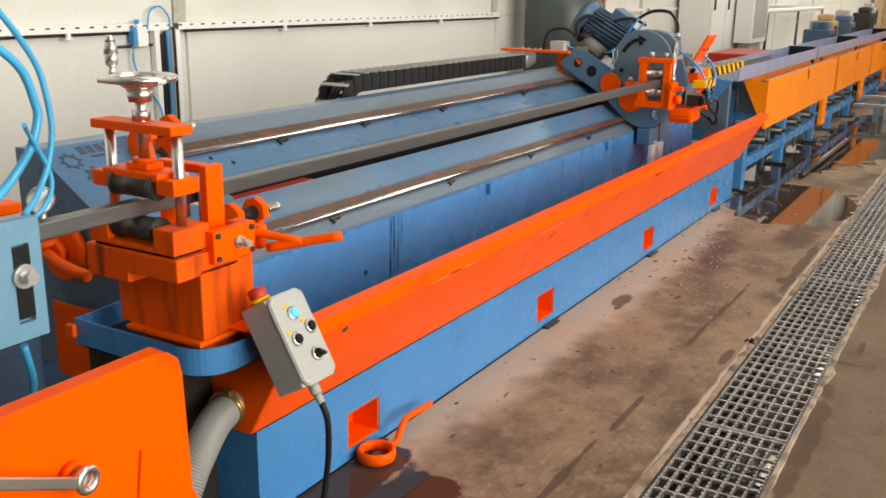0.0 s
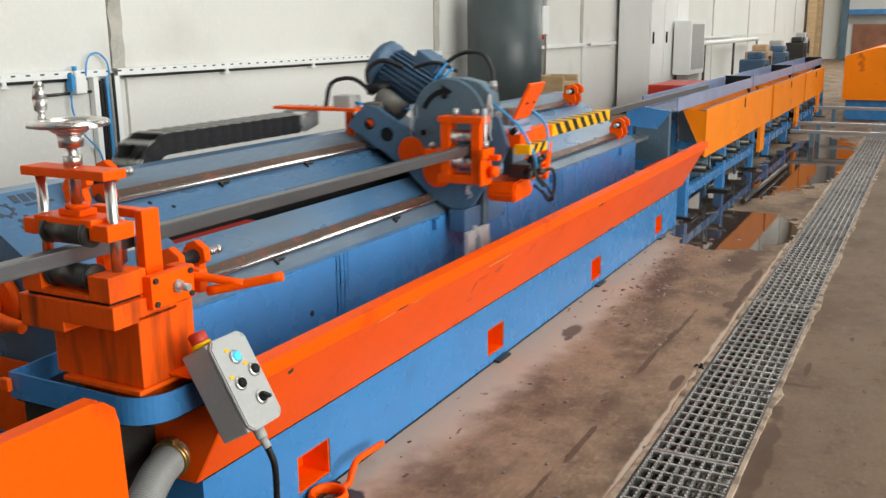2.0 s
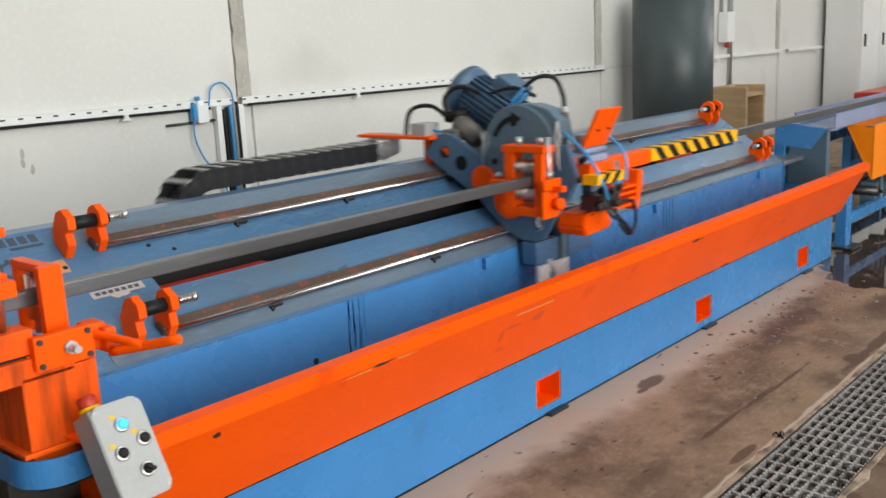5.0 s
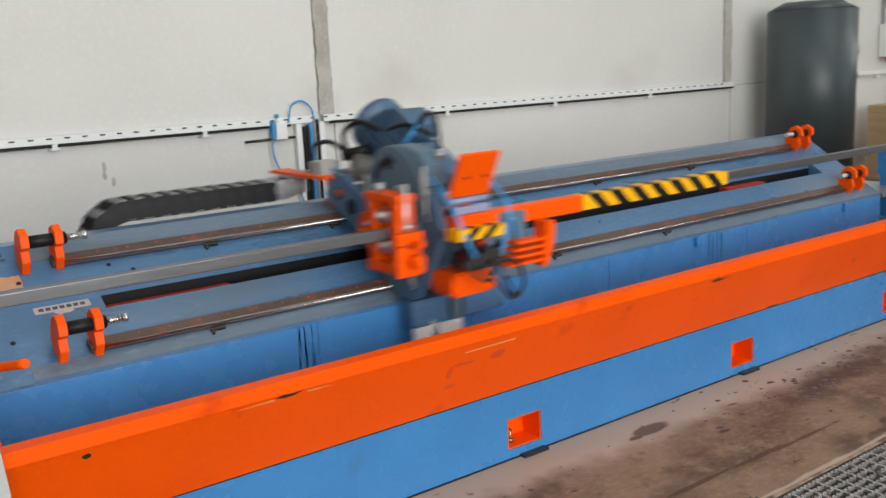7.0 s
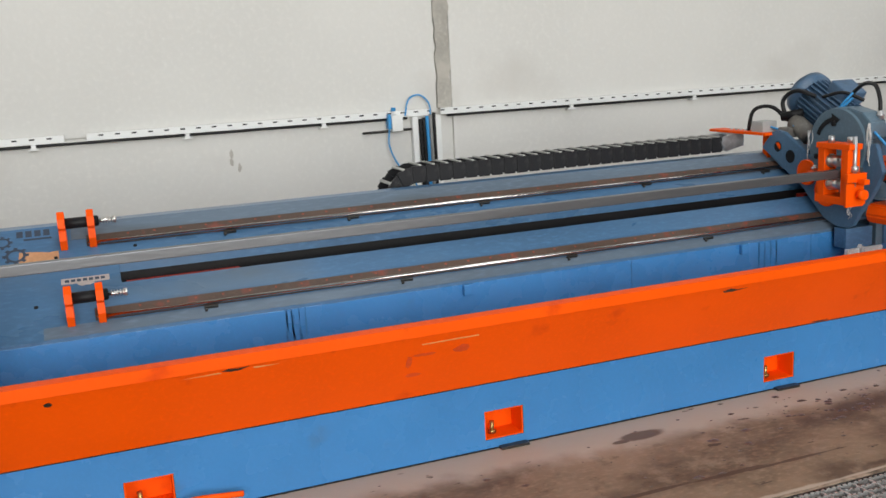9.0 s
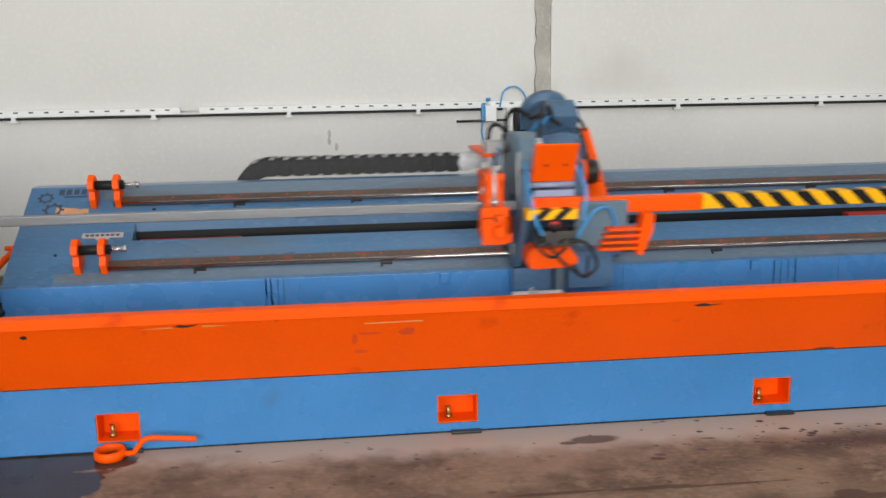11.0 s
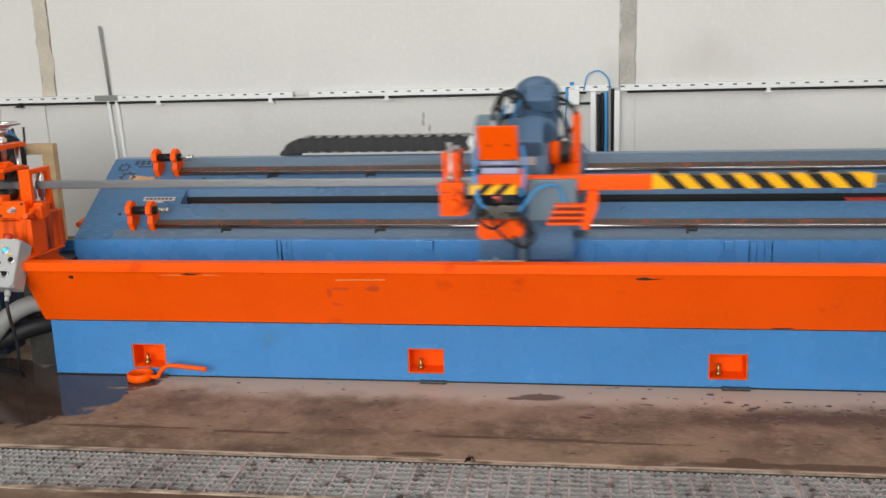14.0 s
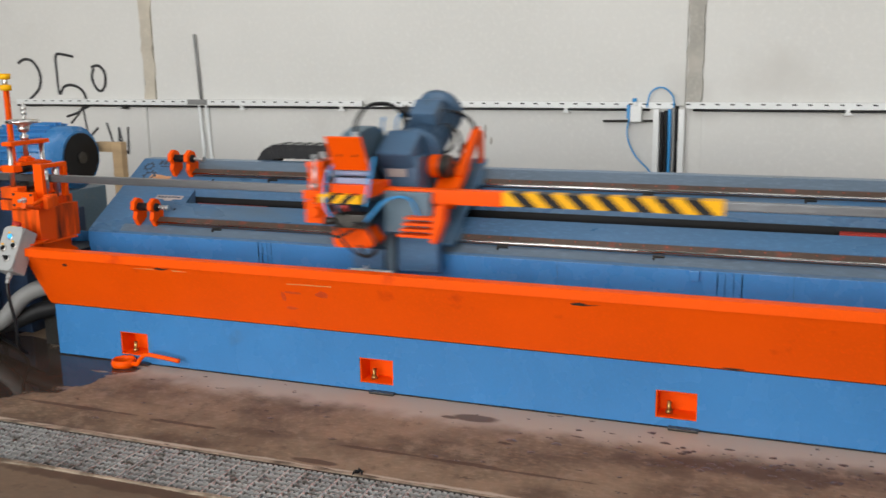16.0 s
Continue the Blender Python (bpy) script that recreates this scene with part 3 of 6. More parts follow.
made("clamp_foot", lambda q: boxl(q, (-0.036, CL_Y - 0.1, 0.765), (0.07, CL_Y + 0.1, 0.80), 0.003), ORANGE, car)
for z in (TUBE_Z + 0.052, TUBE_Z - 0.052):
    made("roller", lambda q: [cyl(q, (0, CL_Y - 0.054, z), (0, CL_Y + 0.044, z), 0.026, 28), cyl(q, (0, CL_Y - 0.052, z), (0, CL_Y - 0.045, z), 0.03, 28), cyl(q, (0, CL_Y + 0.035, z), (0, CL_Y + 0.042, z), 0.03, 28)], STEEL, car, "bright steel clamp roller")
made("clamp_side", lambda q: [boxl(q, (-0.055, CL_Y - 0.118, 0.87), (0.055, CL_Y - 0.098, 0.91), 0.003), boxl(q, (-0.05, CL_Y - 0.108, 0.76), (0.05, CL_Y - 0.096, 0.865), 0.002)], ORANGE, car)
made("clamp_screw", lambda q: [cyl(q, (0.0, CL_Y - 0.10, 1.07), (0.0, CL_Y - 0.10, 0.85), 0.009, 12), cyl(q, (0.0, CL_Y - 0.10, 0.915), (0.0, CL_Y - 0.10, 0.94), 0.018, 6), cyl(q, (-0.02, CL_Y + 0.02, 1.038), (-0.02, CL_Y + 0.02, 1.07), 0.014, 6), cyl(q, (0.02, CL_Y - 0.05, 1.038), (0.02, CL_Y - 0.05, 1.065), 0.014, 6)], ZINC, car)

made("clamp_lug", lambda q: boxl(q, (-0.03, CL_Y + 0.0855, 0.872), (0.03, CL_Y + 0.165, 0.898), 0.003), ORANGE, car)
made("clamp_lug", lambda q: boxl(q, (0.0, CL_Y - 0.16, 0.862), (0.03, CL_Y - 0.119, 0.885), 0.003), ORANGE, car)
made("lug_bolt", lambda q: [cyl(q, (0.0, CL_Y + 0.14, 0.898), (0.0, CL_Y + 0.14, 0.925), 0.009, 12), cyl(q, (0.0, CL_Y + 0.14, 0.905), (0.0, CL_Y + 0.14, 0.917), 0.016, 6)], ZINC, car)
made("clamp_knob", lambda q: cyl(q, (0.015, CL_Y - 0.119, 0.815), (0.015, CL_Y - 0.15, 0.815), 0.024, 20, bev=0.003), ORANGE, car)

# blade guard, gearbox, motor
GC = (0.258, 1.008)
made("blade_guard", lambda q: [cyl(q, (0.098, *GC), (0.20, *GC), 0.176, 64, bev=0.006), prism(q, [(0.21, 1.186), (0.12, 1.165), (0.072, 1.125), (0.06, 1.05), (0.2, 1.0)], 0.108, 0.20, bev=0.004)], BLUE_DARK, car, "round grey-blue blade guard with a black arrow")
for y, z in ((0.272, 1.110), (0.376, 0.952), (0.16, 0.93)):
    made("guard_bolt", lambda q: cyl(q, (0.088, y, z), (0.099, y, z), 0.013, 12, bev=0.002), BLACK, car)
FEEDGREY = mat("dirty_grey_casting", (0.17, 0.16, 0.145), 0.5, var=0.25, dirt=(0.05, 0.045, 0.04), dirt_amount=0.2)
STREAK = mat("dried_coolant", (0.62, 0.63, 0.62), 0.6, var=0.25, scale=30)
srnd = random.Random(14)
for y0, z0, fall, n in ((0.075, 1.12, 0.20, 5), (0.425, 1.07, 0.16, 3), (0.16, 0.735, 0.07, 4)):
    for k in range(n):
        y, dy, drop = y0 + 0.016 * srnd.uniform(-1, 1), 0.02 * srnd.uniform(-1, 1), fall * (0.5 + 0.5 * srnd.random())
        made("coolant_streak", lambda q: hose(q, [(0.099, y, z0), (0.097, y + dy, z0 - 0.4 * drop), (0.099, y - 0.3 * dy, z0 - 0.75 * drop), (0.1, y + 0.5 * dy, z0 - drop)], 0.0012 + 0.0016 * srnd.random(), 4, 5), STREAK, car)


def arrow(q):
    at = lambda r, a: (GC[0] - r * math.cos(radians(a)), GC[1] + r * math.sin(radians(a)))
    for k in range(8):
        a, b = 158 - 7 * k, 151 - 7 * k
        prism(q, [at(0.134, a), at(0.134, b), at(0.112, b), at(0.112, a)], 0.0955, 0.0975)
    prism(q, [at(0.152, 102), at(0.123, 80), at(0.094, 102)], 0.0955, 0.0975)


made("arrow", arrow, BLACK, car, "black rotation arrow")
def fitted(name, fn, material, parent, label=""):
    """A carriage part, set behind the face plate."""
    ob = made(name, fn, material, parent, label)
    ob.location.x += CX if parent is car else 0
    return ob


fitted("gearbox", lambda q: [box(q, (0.28, 0.34, 1.02), (0.17, 0.18, 0.22), RS, 0.012), boxl(q, (0.22, 0.25, 0.87), (0.385, 0.45, 1.05), 0.006)], MOTOR_BLUE, car)
M0, M1 = Vector((0.32, 0.435, 1.068)), Vector((0.32, 0.70, 1.212))
MU = (M1 - M0).normalized()


motor = fitted("motor", lambda q: cyl(q, M0, M1, 0.09, 32, bev=0.004), MOTOR_BLUE, car, "blue finned electric motor")
side = Vector((1, 0, 0))
up = MU.cross(side).normalized()
for k in range(28):
    a = 2 * math.pi * k / 28
    d = math.cos(a) * side + math.sin(a) * up
    rot = Matrix((d.cross(MU), d, MU)).transposed()
    made("fin", lambda q: box(q, (M0 + M1) / 2 + d * 0.099, (0.006, 0.022, (M1 - M0).length * 0.82), rot), MOTOR_BLUE, motor)
fitted("fan_cover", lambda q: [cyl(q, M1 - 0.02 * MU, M1 + 0.055 * MU, 0.118, 36, bev=0.018)], MOTOR_BLUE, car)
fitted("terminal_box", lambda q: box(q, M0 + 0.13 * MU + Vector((0.02, -0.065, 0.105)), (0.13, 0.12, 0.07), RS, 0.008), MOTOR_BLUE, car)
fitted("motor_flange", lambda q: cyl(q, M0 - 0.03 * MU, M0 + 0.015 * MU, 0.112, 36, bev=0.006), MOTOR_BLUE, car)

fitted("name_plate", lambda q: boxl(q, (0.235, 0.2455, 0.955), (0.33, 0.2495, 0.992), 0.001), PALE, car, "small pale rating plate")
# front fittings
FL = Matrix.Rotation(radians(27), 3, "X")
fitted("flap", lambda q: box(q, (0.185, -0.06, 1.09), (0.168, 0.012, 0.165), FL, 0.003), ORANGE, car, "tilted orange guard flap")
for k in (0, 1):
    fitted("flap_pin", lambda q: cyl(q, (0.15 + k * 0.075, -0.072, 1.079), (0.15 + k * 0.075, -0.060, 1.085), 0.004, 8), BLACK, car)
fitted("flap_hinge", lambda q: [cyl(q, (0.10, -0.02, 1.0), (0.27, -0.02, 1.0), 0.011, 12), box(q, (0.185, -0.02, 0.968), (0.17, 0.03, 0.026), None, 0.004)], LAVENDER, car)
fitted("front_block", lambda q: boxl(q, (0.10, -0.06, 0.90), (0.285, 0.16, 0.955), 0.004), ORANGE, car)


def stripes(nm, x0, x1, y0, y1, z0, z1, n, lean):
    """Slanted yellow and black pieces, end to end."""
    w = (x1 - x0) / n
    for k in range(n):
        a, b = x0 + k * w, x0 + (k + 1) * w
        la, lb = (0 if k == 0 else lean), (0 if k == n - 1 else lean)
        fitted(nm, lambda q: prism(q, [(a - la, z0), (b - lb, z0), (b + lb, z1), (a + la, z1)], y0, y1, "y"), YELLOW if k % 2 == 0 else BLACK, car)


stripes("hazard_stripe", 0.068, 0.262, -0.115, -0.045, 0.880, 0.918, 5, 0.02)
fitted("valve_block", lambda q: [boxl(q, (0.12, -0.09, 0.77), (0.27, 0.0, 0.83), 0.004), cyl(q, (0.13, -0.08, 0.80), (0.10, -0.12, 0.80), 0.016, 10), cyl(q, (0.22, -0.08, 0.79), (0.22, -0.12, 0.79), 0.014, 10)], DARKSTEEL, car)
fitted("limit_switch", lambda q: [boxl(q, (0.165, -0.105, 0.845), (0.195, -0.08, 0.872), 0.003)], RED, car, "small red pneumatic switch")
fitted("hose_fitting", lambda q: [cyl(q, (0.155, 0.09, 1.17), (0.155, 0.085, 1.13), 0.014, 12), cyl(q, (0.155, 0.089, 1.155), (0.155, 0.087, 1.143), 0.019, 6)], ZINC, car)
for x, y, z in ((0.10, -0.02, 0.96), (0.115, -0.09, 0.845), (0.175, -0.10, 0.835), (0.24, -0.095, 0.84)):
    fitted("push_fitting", lambda q: cyl(q, (x, y, z), (x, y - 0.02, z + 0.02), 0.012, 12), BLACK, car)
fitted("splash_wiper", lambda q: boxl(q, (0.16, 0.02, 0.985), (0.24, 0.05, 1.06), 0.008), GREYBOX, car)
fitted("lower_guard", lambda q: prism(q, [(0.085, 0.705), (0.10, 0.755), (0.245, 0.765), (0.295, 0.70), (0.27, 0.675), (0.10, 0.67)], -0.04, 0.09, "y", 0.008), ORANGE, car)
fitted("drive_box", lambda q: boxl(q, (0.30, 0.06, 0.735), (0.515, 0.11, 0.915), 0.004), BLUE_DARK, car)
fitted("drip_apron", lambda q: boxl(q, (0.075, 0.185, 0.53), (0.235, 0.262, 0.625), 0.004), BLUE_WORN, car)
fitted("side_apron", lambda q: boxl(q, (0.305, 0.185, 0.53), (0.50, 0.262, 0.735), 0.004), BLUE_WORN, car)
fitted("drip_post", lambda q: boxl(q, (0.25, 0.18, 0.50), (0.29, 0.225, 0.70), 0.003), BLUE_DARK, car)
for k in range(20):
    lo = 0.395 + 0.05 * ((k * 7) % 5) / 4 + (0.09 if 6 < k < 11 else 0)
    fitted("wiper_strand", lambda q: prism(q, [(0.068 + k * 0.0105, lo), (0.0775 + k * 0.0105, lo + 0.012), (0.0775 + k * 0.0105, 0.529), (0.068 + k * 0.0105, 0.529)], 0.165 - 0.002 * (k % 3), 0.184 - 0.002 * (k % 3), "y"), CLOTH, car, "frayed white wiper strip")
fitted("finger_block", lambda q: [boxl(q, (0.385 + 0.012 * k, 0.0, 0.725 + 0.026 * k), (0.56, 0.06, 0.737 + 0.026 * k), 0.003) for k in range(4)] + [prism(q, [(0.535, 0.71), (0.56, 0.70), (0.60, 0.80), (0.605, 0.87), (0.56, 0.87), (0.55, 0.80)], -0.005, 0.065, "y", 0.004)], ORANGE, car, "orange finned bracket")
# support arm
fitted("support_arm", lambda q: boxl(q, (0.29, TUBE_Y - 0.025, 0.862), (0.834, TUBE_Y + 0.035, 0.926), 0.004), ORANGE, car)
stripes("arm_stripe", 0.835, 1.735, TUBE_Y - 0.033, TUBE_Y + 0.035, 0.868, 0.926, 15, -0.03)
# feed drive at the back
fitted("rear_frame", lambda q: [box(q, (0.51, 0.60, 1.03), (0.035, 0.34, 0.055), Matrix.Rotation(radians(38), 3, "X"), 0.004), box(q, (0.47, 0.44, 0.90), (0.12, 0.30, 0.04), RS, 0.004), boxl(q, (0.512, 0.735, 0.96), (0.535, 0.765, 1.13), 0.003)], ORANGE, car)
fitted("feed_cylinder", lambda q: [cyl(q, (0.385, 0.42, 0.99), (0.435, 0.42, 0.99), 0.056, 24, bev=0.006)], ORANGE, car)
fitted("feed_pulley", lambda q: [cyl(q, (0.436, 0.42, 0.99), (0.485, 0.42, 0.99), 0.05, 24)] + [ring(q, (0.441 + 0.009 * k, 0.42, 0.99), (1, 0, 0), 0.05, 0.005, 20, 6) for k in range(4)], DARKSTEEL, car)
fitted("junction_block", lambda q: boxl(q, (0.05, 0.74, 1.041), (0.14, 0.83, 1.10), 0.005), GREYBOX, car)
fitted("cable_gland", lambda q: [cyl(q, (0.13, 0.70, 1.12), (0.20, 0.62, 1.14), 0.022, 16)], BLACK, car)
fitted("feed_gear", lambda q: [cyl(q, (0.18, 0.54, 1.02), (0.18, 0.66, 1.10), 0.045, 20, bev=0.006), boxl(q, (0.11, 0.62, 1.02), (0.19, 0.70, 1.07), 0.006)], FEEDGREY, car)
fitted("chain_arm", lambda q: boxl(q, (0.03, 0.70, 1.032), (0.12, 1.15, 1.046), 0.002), ORANGE, car)
fitted("chain_arm_post", lambda q: boxl(q, (0.10, 0.76, 0.905), (0.12, 0.80, 1.024), 0.002), ORANGE, car)
def chain_clamp(q):
    for y in (0.94, 1.08):
        prism(q, [(-0.045, 0.95), (-0.02, 0.94), (0.09, 0.965), (0.09, 1.031), (-0.045, 1.02)], y - 0.004, y + 0.004, "y", 0.001)
        cyl(q, (-0.025, y - 0.012, 0.985), (-0.025, y + 0.006, 0.985), 0.028, 16)
    boxl(q, (0.03, 0.944, 1.024), (0.09, 1.076, 1.0315))


fitted("chain_clamp", chain_clamp, ZINC, car, "galvanized chain end bracket")
fitted("chain_bolt", lambda q: cyl(q, (0.075, 0.90, 1.04), (0.075, 0.90, 1.055), 0.01, 6), ZINC, car)
for k in range(3):
    fitted("chain_bolt", lambda q: cyl(q, (0.075, 0.94 + 0.04 * k, 1.04), (0.075, 0.94 + 0.04 * k, 1.055), 0.008, 6), ZINC, car)
for pts, r, m_, nm in (
    ([(0.28, 0.40, 1.22), (0.24, 0.28, 1.28), (0.19, 0.16, 1.28), (0.16, 0.10, 1.22), (0.155, 0.09, 1.16)], 0.0095, CABLE, "cable"),
    ([(0.22, 0.56, 1.22), (0.17, 0.64, 1.25), (0.14, 0.70, 1.20), (0.15, 0.68, 1.10)], 0.011, CABLE, "cable"),
    ([(0.16, 0.68, 1.10), (0.12, 0.76, 1.17), (0.09, 0.86, 1.15), (0.08, 0.89, 1.04)], 0.010, CABLE, "cable"),
    ([(0.14, 0.62, 1.08), (0.17, 0.50, 1.04), (0.16, 0.38, 1.13), (0.20, 0.30, 1.22)], 0.006, HOSEBLUE, "air_hose"),
    ([(0.10, 0.74, 1.07), (0.17, 0.60, 1.03), (0.21, 0.48, 1.06), (0.22, 0.40, 1.17), (0.26, 0.36, 1.24)], 0.006, HOSEBLUE, "air_hose"),
    ([(0.30, 0.33, 1.20), (0.24, 0.40, 1.24), (0.21, 0.50, 1.22)], 0.009, CABLE, "cable"),
    ([(0.095, 0.06, 1.08), (0.085, -0.06, 0.99), (0.10, -0.12, 0.88), (0.13, -0.12, 0.82)], 0.006, HOSEBLUE, "air_hose"),
    ([(0.285, 0.0, 1.07), (0.30, -0.09, 0.98), (0.285, -0.11, 0.87)], 0.006, HOSEBLUE, "air_hose"),
    ([(0.27, -0.08, 0.80), (0.35, -0.03, 0.89), (0.43, 0.03, 0.89), (0.47, 0.05, 0.80)], 0.006, HOSEBLUE, "air_hose"),
    ([(0.15, -0.11, 0.79), (0.20, -0.15, 0.72), (0.29, -0.13, 0.66), (0.33, -0.03, 0.71)], 0.006, CABLE, "cable"),
    ([(0.20, -0.10, 0.79), (0.29, -0.13, 0.79), (0.34, -0.12, 0.70), (0.29, -0.12, 0.655), (0.25, -0.10, 0.70)], 0.007, CABLE, "cable"),
    ([(0.37, 0.60, 1.24), (0.46, 0.68, 1.21), (0.51, 0.70, 1.13), (0.47, 0.58, 1.04)], 0.009, CABLE, "cable"),
    ([(0.36, 0.52, 1.16), (0.43, 0.55, 1.17), (0.46, 0.52, 1.08), (0.43, 0.46, 1.04)], 0.008, CABLE, "cable"),
    ([(0.39, 0.60, 1.15), (0.45, 0.62, 1.13), (0.48, 0.58, 1.03), (0.46, 0.50, 0.95)], 0.007, CABLE, "cable"),
    ([(0.12, -0.10, 0.86), (0.10, -0.13, 0.79), (0.16, -0.14, 0.74), (0.22, -0.10, 0.765)], 0.006, CABLE, "cable"),
):
    fitted(nm, lambda q: hose(q, pts, r), m_, car)

# ---------------------------------------------------------------- cable drag chain
CH_Y, CH_Z0, CH_Z1, PITCH = 1.01, 0.73, 0.98, 0.0667
CH_R = (CH_Z1 - CH_Z0) / 2
CH_N = 46


def car_x(t):
    """Place of the carriage along the bed: a cycle of one slow stroke with the tube and a quick return."""
    starts = (-1.47, 1.48, 4.42, 7.352, 10.365, 13.385, 16.383)
    strokes = ((0, 0.96), (0.07, 0.97), (0.14, 1.02), (0.24, 1.20), (0.34, 1.40), (0.54, 1.80), (0.74, 2.16), (0.94, 2.52), (1.14, 2.87), (1.34, 3.23), (1.44, 3.41), (1.54, 3.53), (1.64, 3.56), (1.74, 3.50), (1.84, 3.34), (1.94, 3.15), (2.04, 2.92), (2.14, 2.67), (2.34, 2.19), (2.54, 1.70), (2.74, 1.20), (2.84, 1.05), (2.94, 0.97), (3.0, 0.96))
    k = max(i for i, s in enumerate(starts[:-1]) if t >= s - 1e-9)
    tau = (t - starts[k]) / (starts[k + 1] - starts[k]) * 3.0
    back = (1.0, 1.078, 1.04, 1.03, 1.04, 1.0)[k]
    if tau > 1.64:
        tau = min(3.0, 1.64 + (tau - 1.64) * back)
    for (a, p), (b, q) in zip(strokes[:-1], strokes[1:]):
        if a <= tau <= b + 1e-9:
            return p + (q - p) * (tau - a) / (b - a)
    return strokes[-1][1]


def chain_pose(i, t):
    """A link of the drag chain: from the carriage back along the top, round the bend, then under the top run."""
    head = car_x(t) - 0.01
    xb = 0.055 + 0.5 * car_x(t)
    d, top, bend = (CH_N - i - 0.5) * PITCH, head - xb, math.pi * CH_R
    if d < top:
        return pose(head - d, CH_Y, CH_Z1, 0, 0, 0)
    if d < top + bend:
        a = (d - top) / CH_R
        return pose(xb - CH_R * math.sin(a), CH_Y, CH_Z1 - CH_R + CH_R * math.cos(a), 0, 360 - math.degrees(a), 0)
    return pose(xb + d - top - bend, CH_Y, CH_Z0, 0, 180, 0)


chain_links = []
chain = thing("drag_chain", "black plastic cable drag chain behind the bed", "drag chain")


def link_mesh(q):
    """Two side plates with lapped ends and pins, and thin plates across; the middle stays open."""
    for y in (-0.070, 0.070):
        o = 0.005 if y < 0 else -0.005
        boxl(q, (-0.036, y - 0.005, -0.040), (0.020, y + 0.005, 0.040), 0.003)
        boxl(q, (0.012, y - 0.005 + o, -0.034), (0.047, y + 0.004 + o, 0.034), 0.003)
        for px, pz in ((-0.018, 0.0), (0.0, 0.024), (0.0, -0.024)):
            cyl(q, (px, y - 0.0075, pz), (px, y + 0.0075, pz), 0.008 if pz == 0 else 0.004, 8)
    boxl(q, (-0.010, -0.066, -0.036), (0.010, 0.066, -0.030))
    for y in (-0.03, 0.012, 0.04):
        cyl(q, (-0.034, y, -0.012), (0.034, y, -0.012), 0.012, 8)


first = made("link", link_mesh, PLASTIC, chain)
CROSSBAR = mat("pale_plastic", (0.42, 0.42, 0.40), 0.5, var=0.1)
bar0 = made("crossbar", lambda q: boxl(q, (-0.007, -0.076, 0.0385), (0.007, 0.076, 0.0445), 0.001), CROSSBAR, first)
for i in range(CH_N):
    if i == 0:
        chain_links.append(first)
    else:
        o = new("link", first.data)
        o.parent = chain
        k = new("crossbar", bar0.data)
        k.parent = o
        chain_links.append(o)

# ---------------------------------------------------------------- flat marks
def blob(q, pts, z=0.002, thick=0.0015, wob=0.25, seed=1, plane=None):
    """A thin uneven patch: an outline with ragged edge. plane maps (a, b, h) to a place."""
    rnd = random.Random(seed)
    plane = plane or (lambda a, b, h: (a, b, h))
    out = []
    n = len(pts)
    for i in range(n):
        (ax, ay), (bx, by) = pts[i], pts[(i + 1) % n]
        d = math.hypot(bx - ax, by - ay)
        k = max(2, int(d / 0.03) if d < 1.5 else int(d / 0.08))
        for j in range(k):
            t = j / k
            w = wob * min(0.12, d * 0.3) * (rnd.random() - 0.5)
            out.append((ax + (bx - ax) * t - (by - ay) / d * w, ay + (by - ay) * t + (bx - ax) / d * w))
    lo = [q.verts.new(plane(a, b, z - thick)) for a, b in out]
    hi = [q.verts.new(plane(a, b, z)) for a, b in out]
    m = len(out)
    f = q.faces.new(hi)
    for i in range(m):
        q.faces.new((lo[i], lo[(i + 1) % m], hi[(i + 1) % m], hi[i]))
    bmesh.ops.triangulate(q, faces=[f])


def oval(cx, cy, rx, ry, n=9, seed=0):
    rnd = random.Random(seed)
    return [(cx + rx * (0.75 + 0.5 * rnd.random()) * math.cos(2 * math.pi * k / n), cy + ry * (0.75 + 0.5 * rnd.random()) * math.sin(2 * math.pi * k / n)) for k in range(n)]


# ---------------------------------------------------------------- drain grating

def grate_bars(q):
    for k in range(9):
        y = -1.108 + k * 0.0345
        boxl(q, (0.004, y - 0.0024, -0.028), (1.966, y + 0.0024, -0.005))
        for j in range(84):
            x = 0.008 + j * 0.02327
            boxl(q, (x, y - 0.0024, -0.005), (x + 0.014, y + 0.0024, 0.0))
    for k in range(29):
        x = 0.006 + k * 0.0698
        boxl(q, (x - 0.0044, -1.108, -0.014), (x + 0.0044, -0.832, -0.0045))


bm = bmesh.new()
grate_bars(bm)
gratex = [1.262 + 1.972 * k for k in range(-3, 7)]
g0 = thing("drain_grate", "galvanized steel floor drain grating panel", "drain grating", group="drain gratings")
bars = tagged(part("mesh_infill", bm, GRATE, g0), kind="stuff")
for ex in (0.0, 1.966):
    made("end_bar", lambda q: boxl(q, (ex, -1.113, -0.03), (ex + 0.004, -0.827, 0.001)), GRATE, g0)
g0.location = (gratex[0], 0, 0)
for gx in gratex[1:]:
    copy_thing(g0, pose(gx, 0, 0))
tagged(made("drain_frame", lambda q: [boxl(q, (-6, -1.118, -0.032), (15, -1.113, 0.0015)), boxl(q, (-6, -0.827, -0.032), (15, -0.822, 0.0015)), boxl(q, (-6, -1.113, -0.036), (15, -1.100, -0.031)), boxl(q, (-6, -0.840, -0.036), (15, -0.827, -0.031))], DARKSTEEL), "steel angle frame of the floor drain", "drain frame", kind="structure")
tagged(made("drain_water", lambda q: boxl(q, (-6, -1.117, -0.139), (15, -0.823, -0.12)), WET), "dark water in the floor drain", "water", kind="structure")

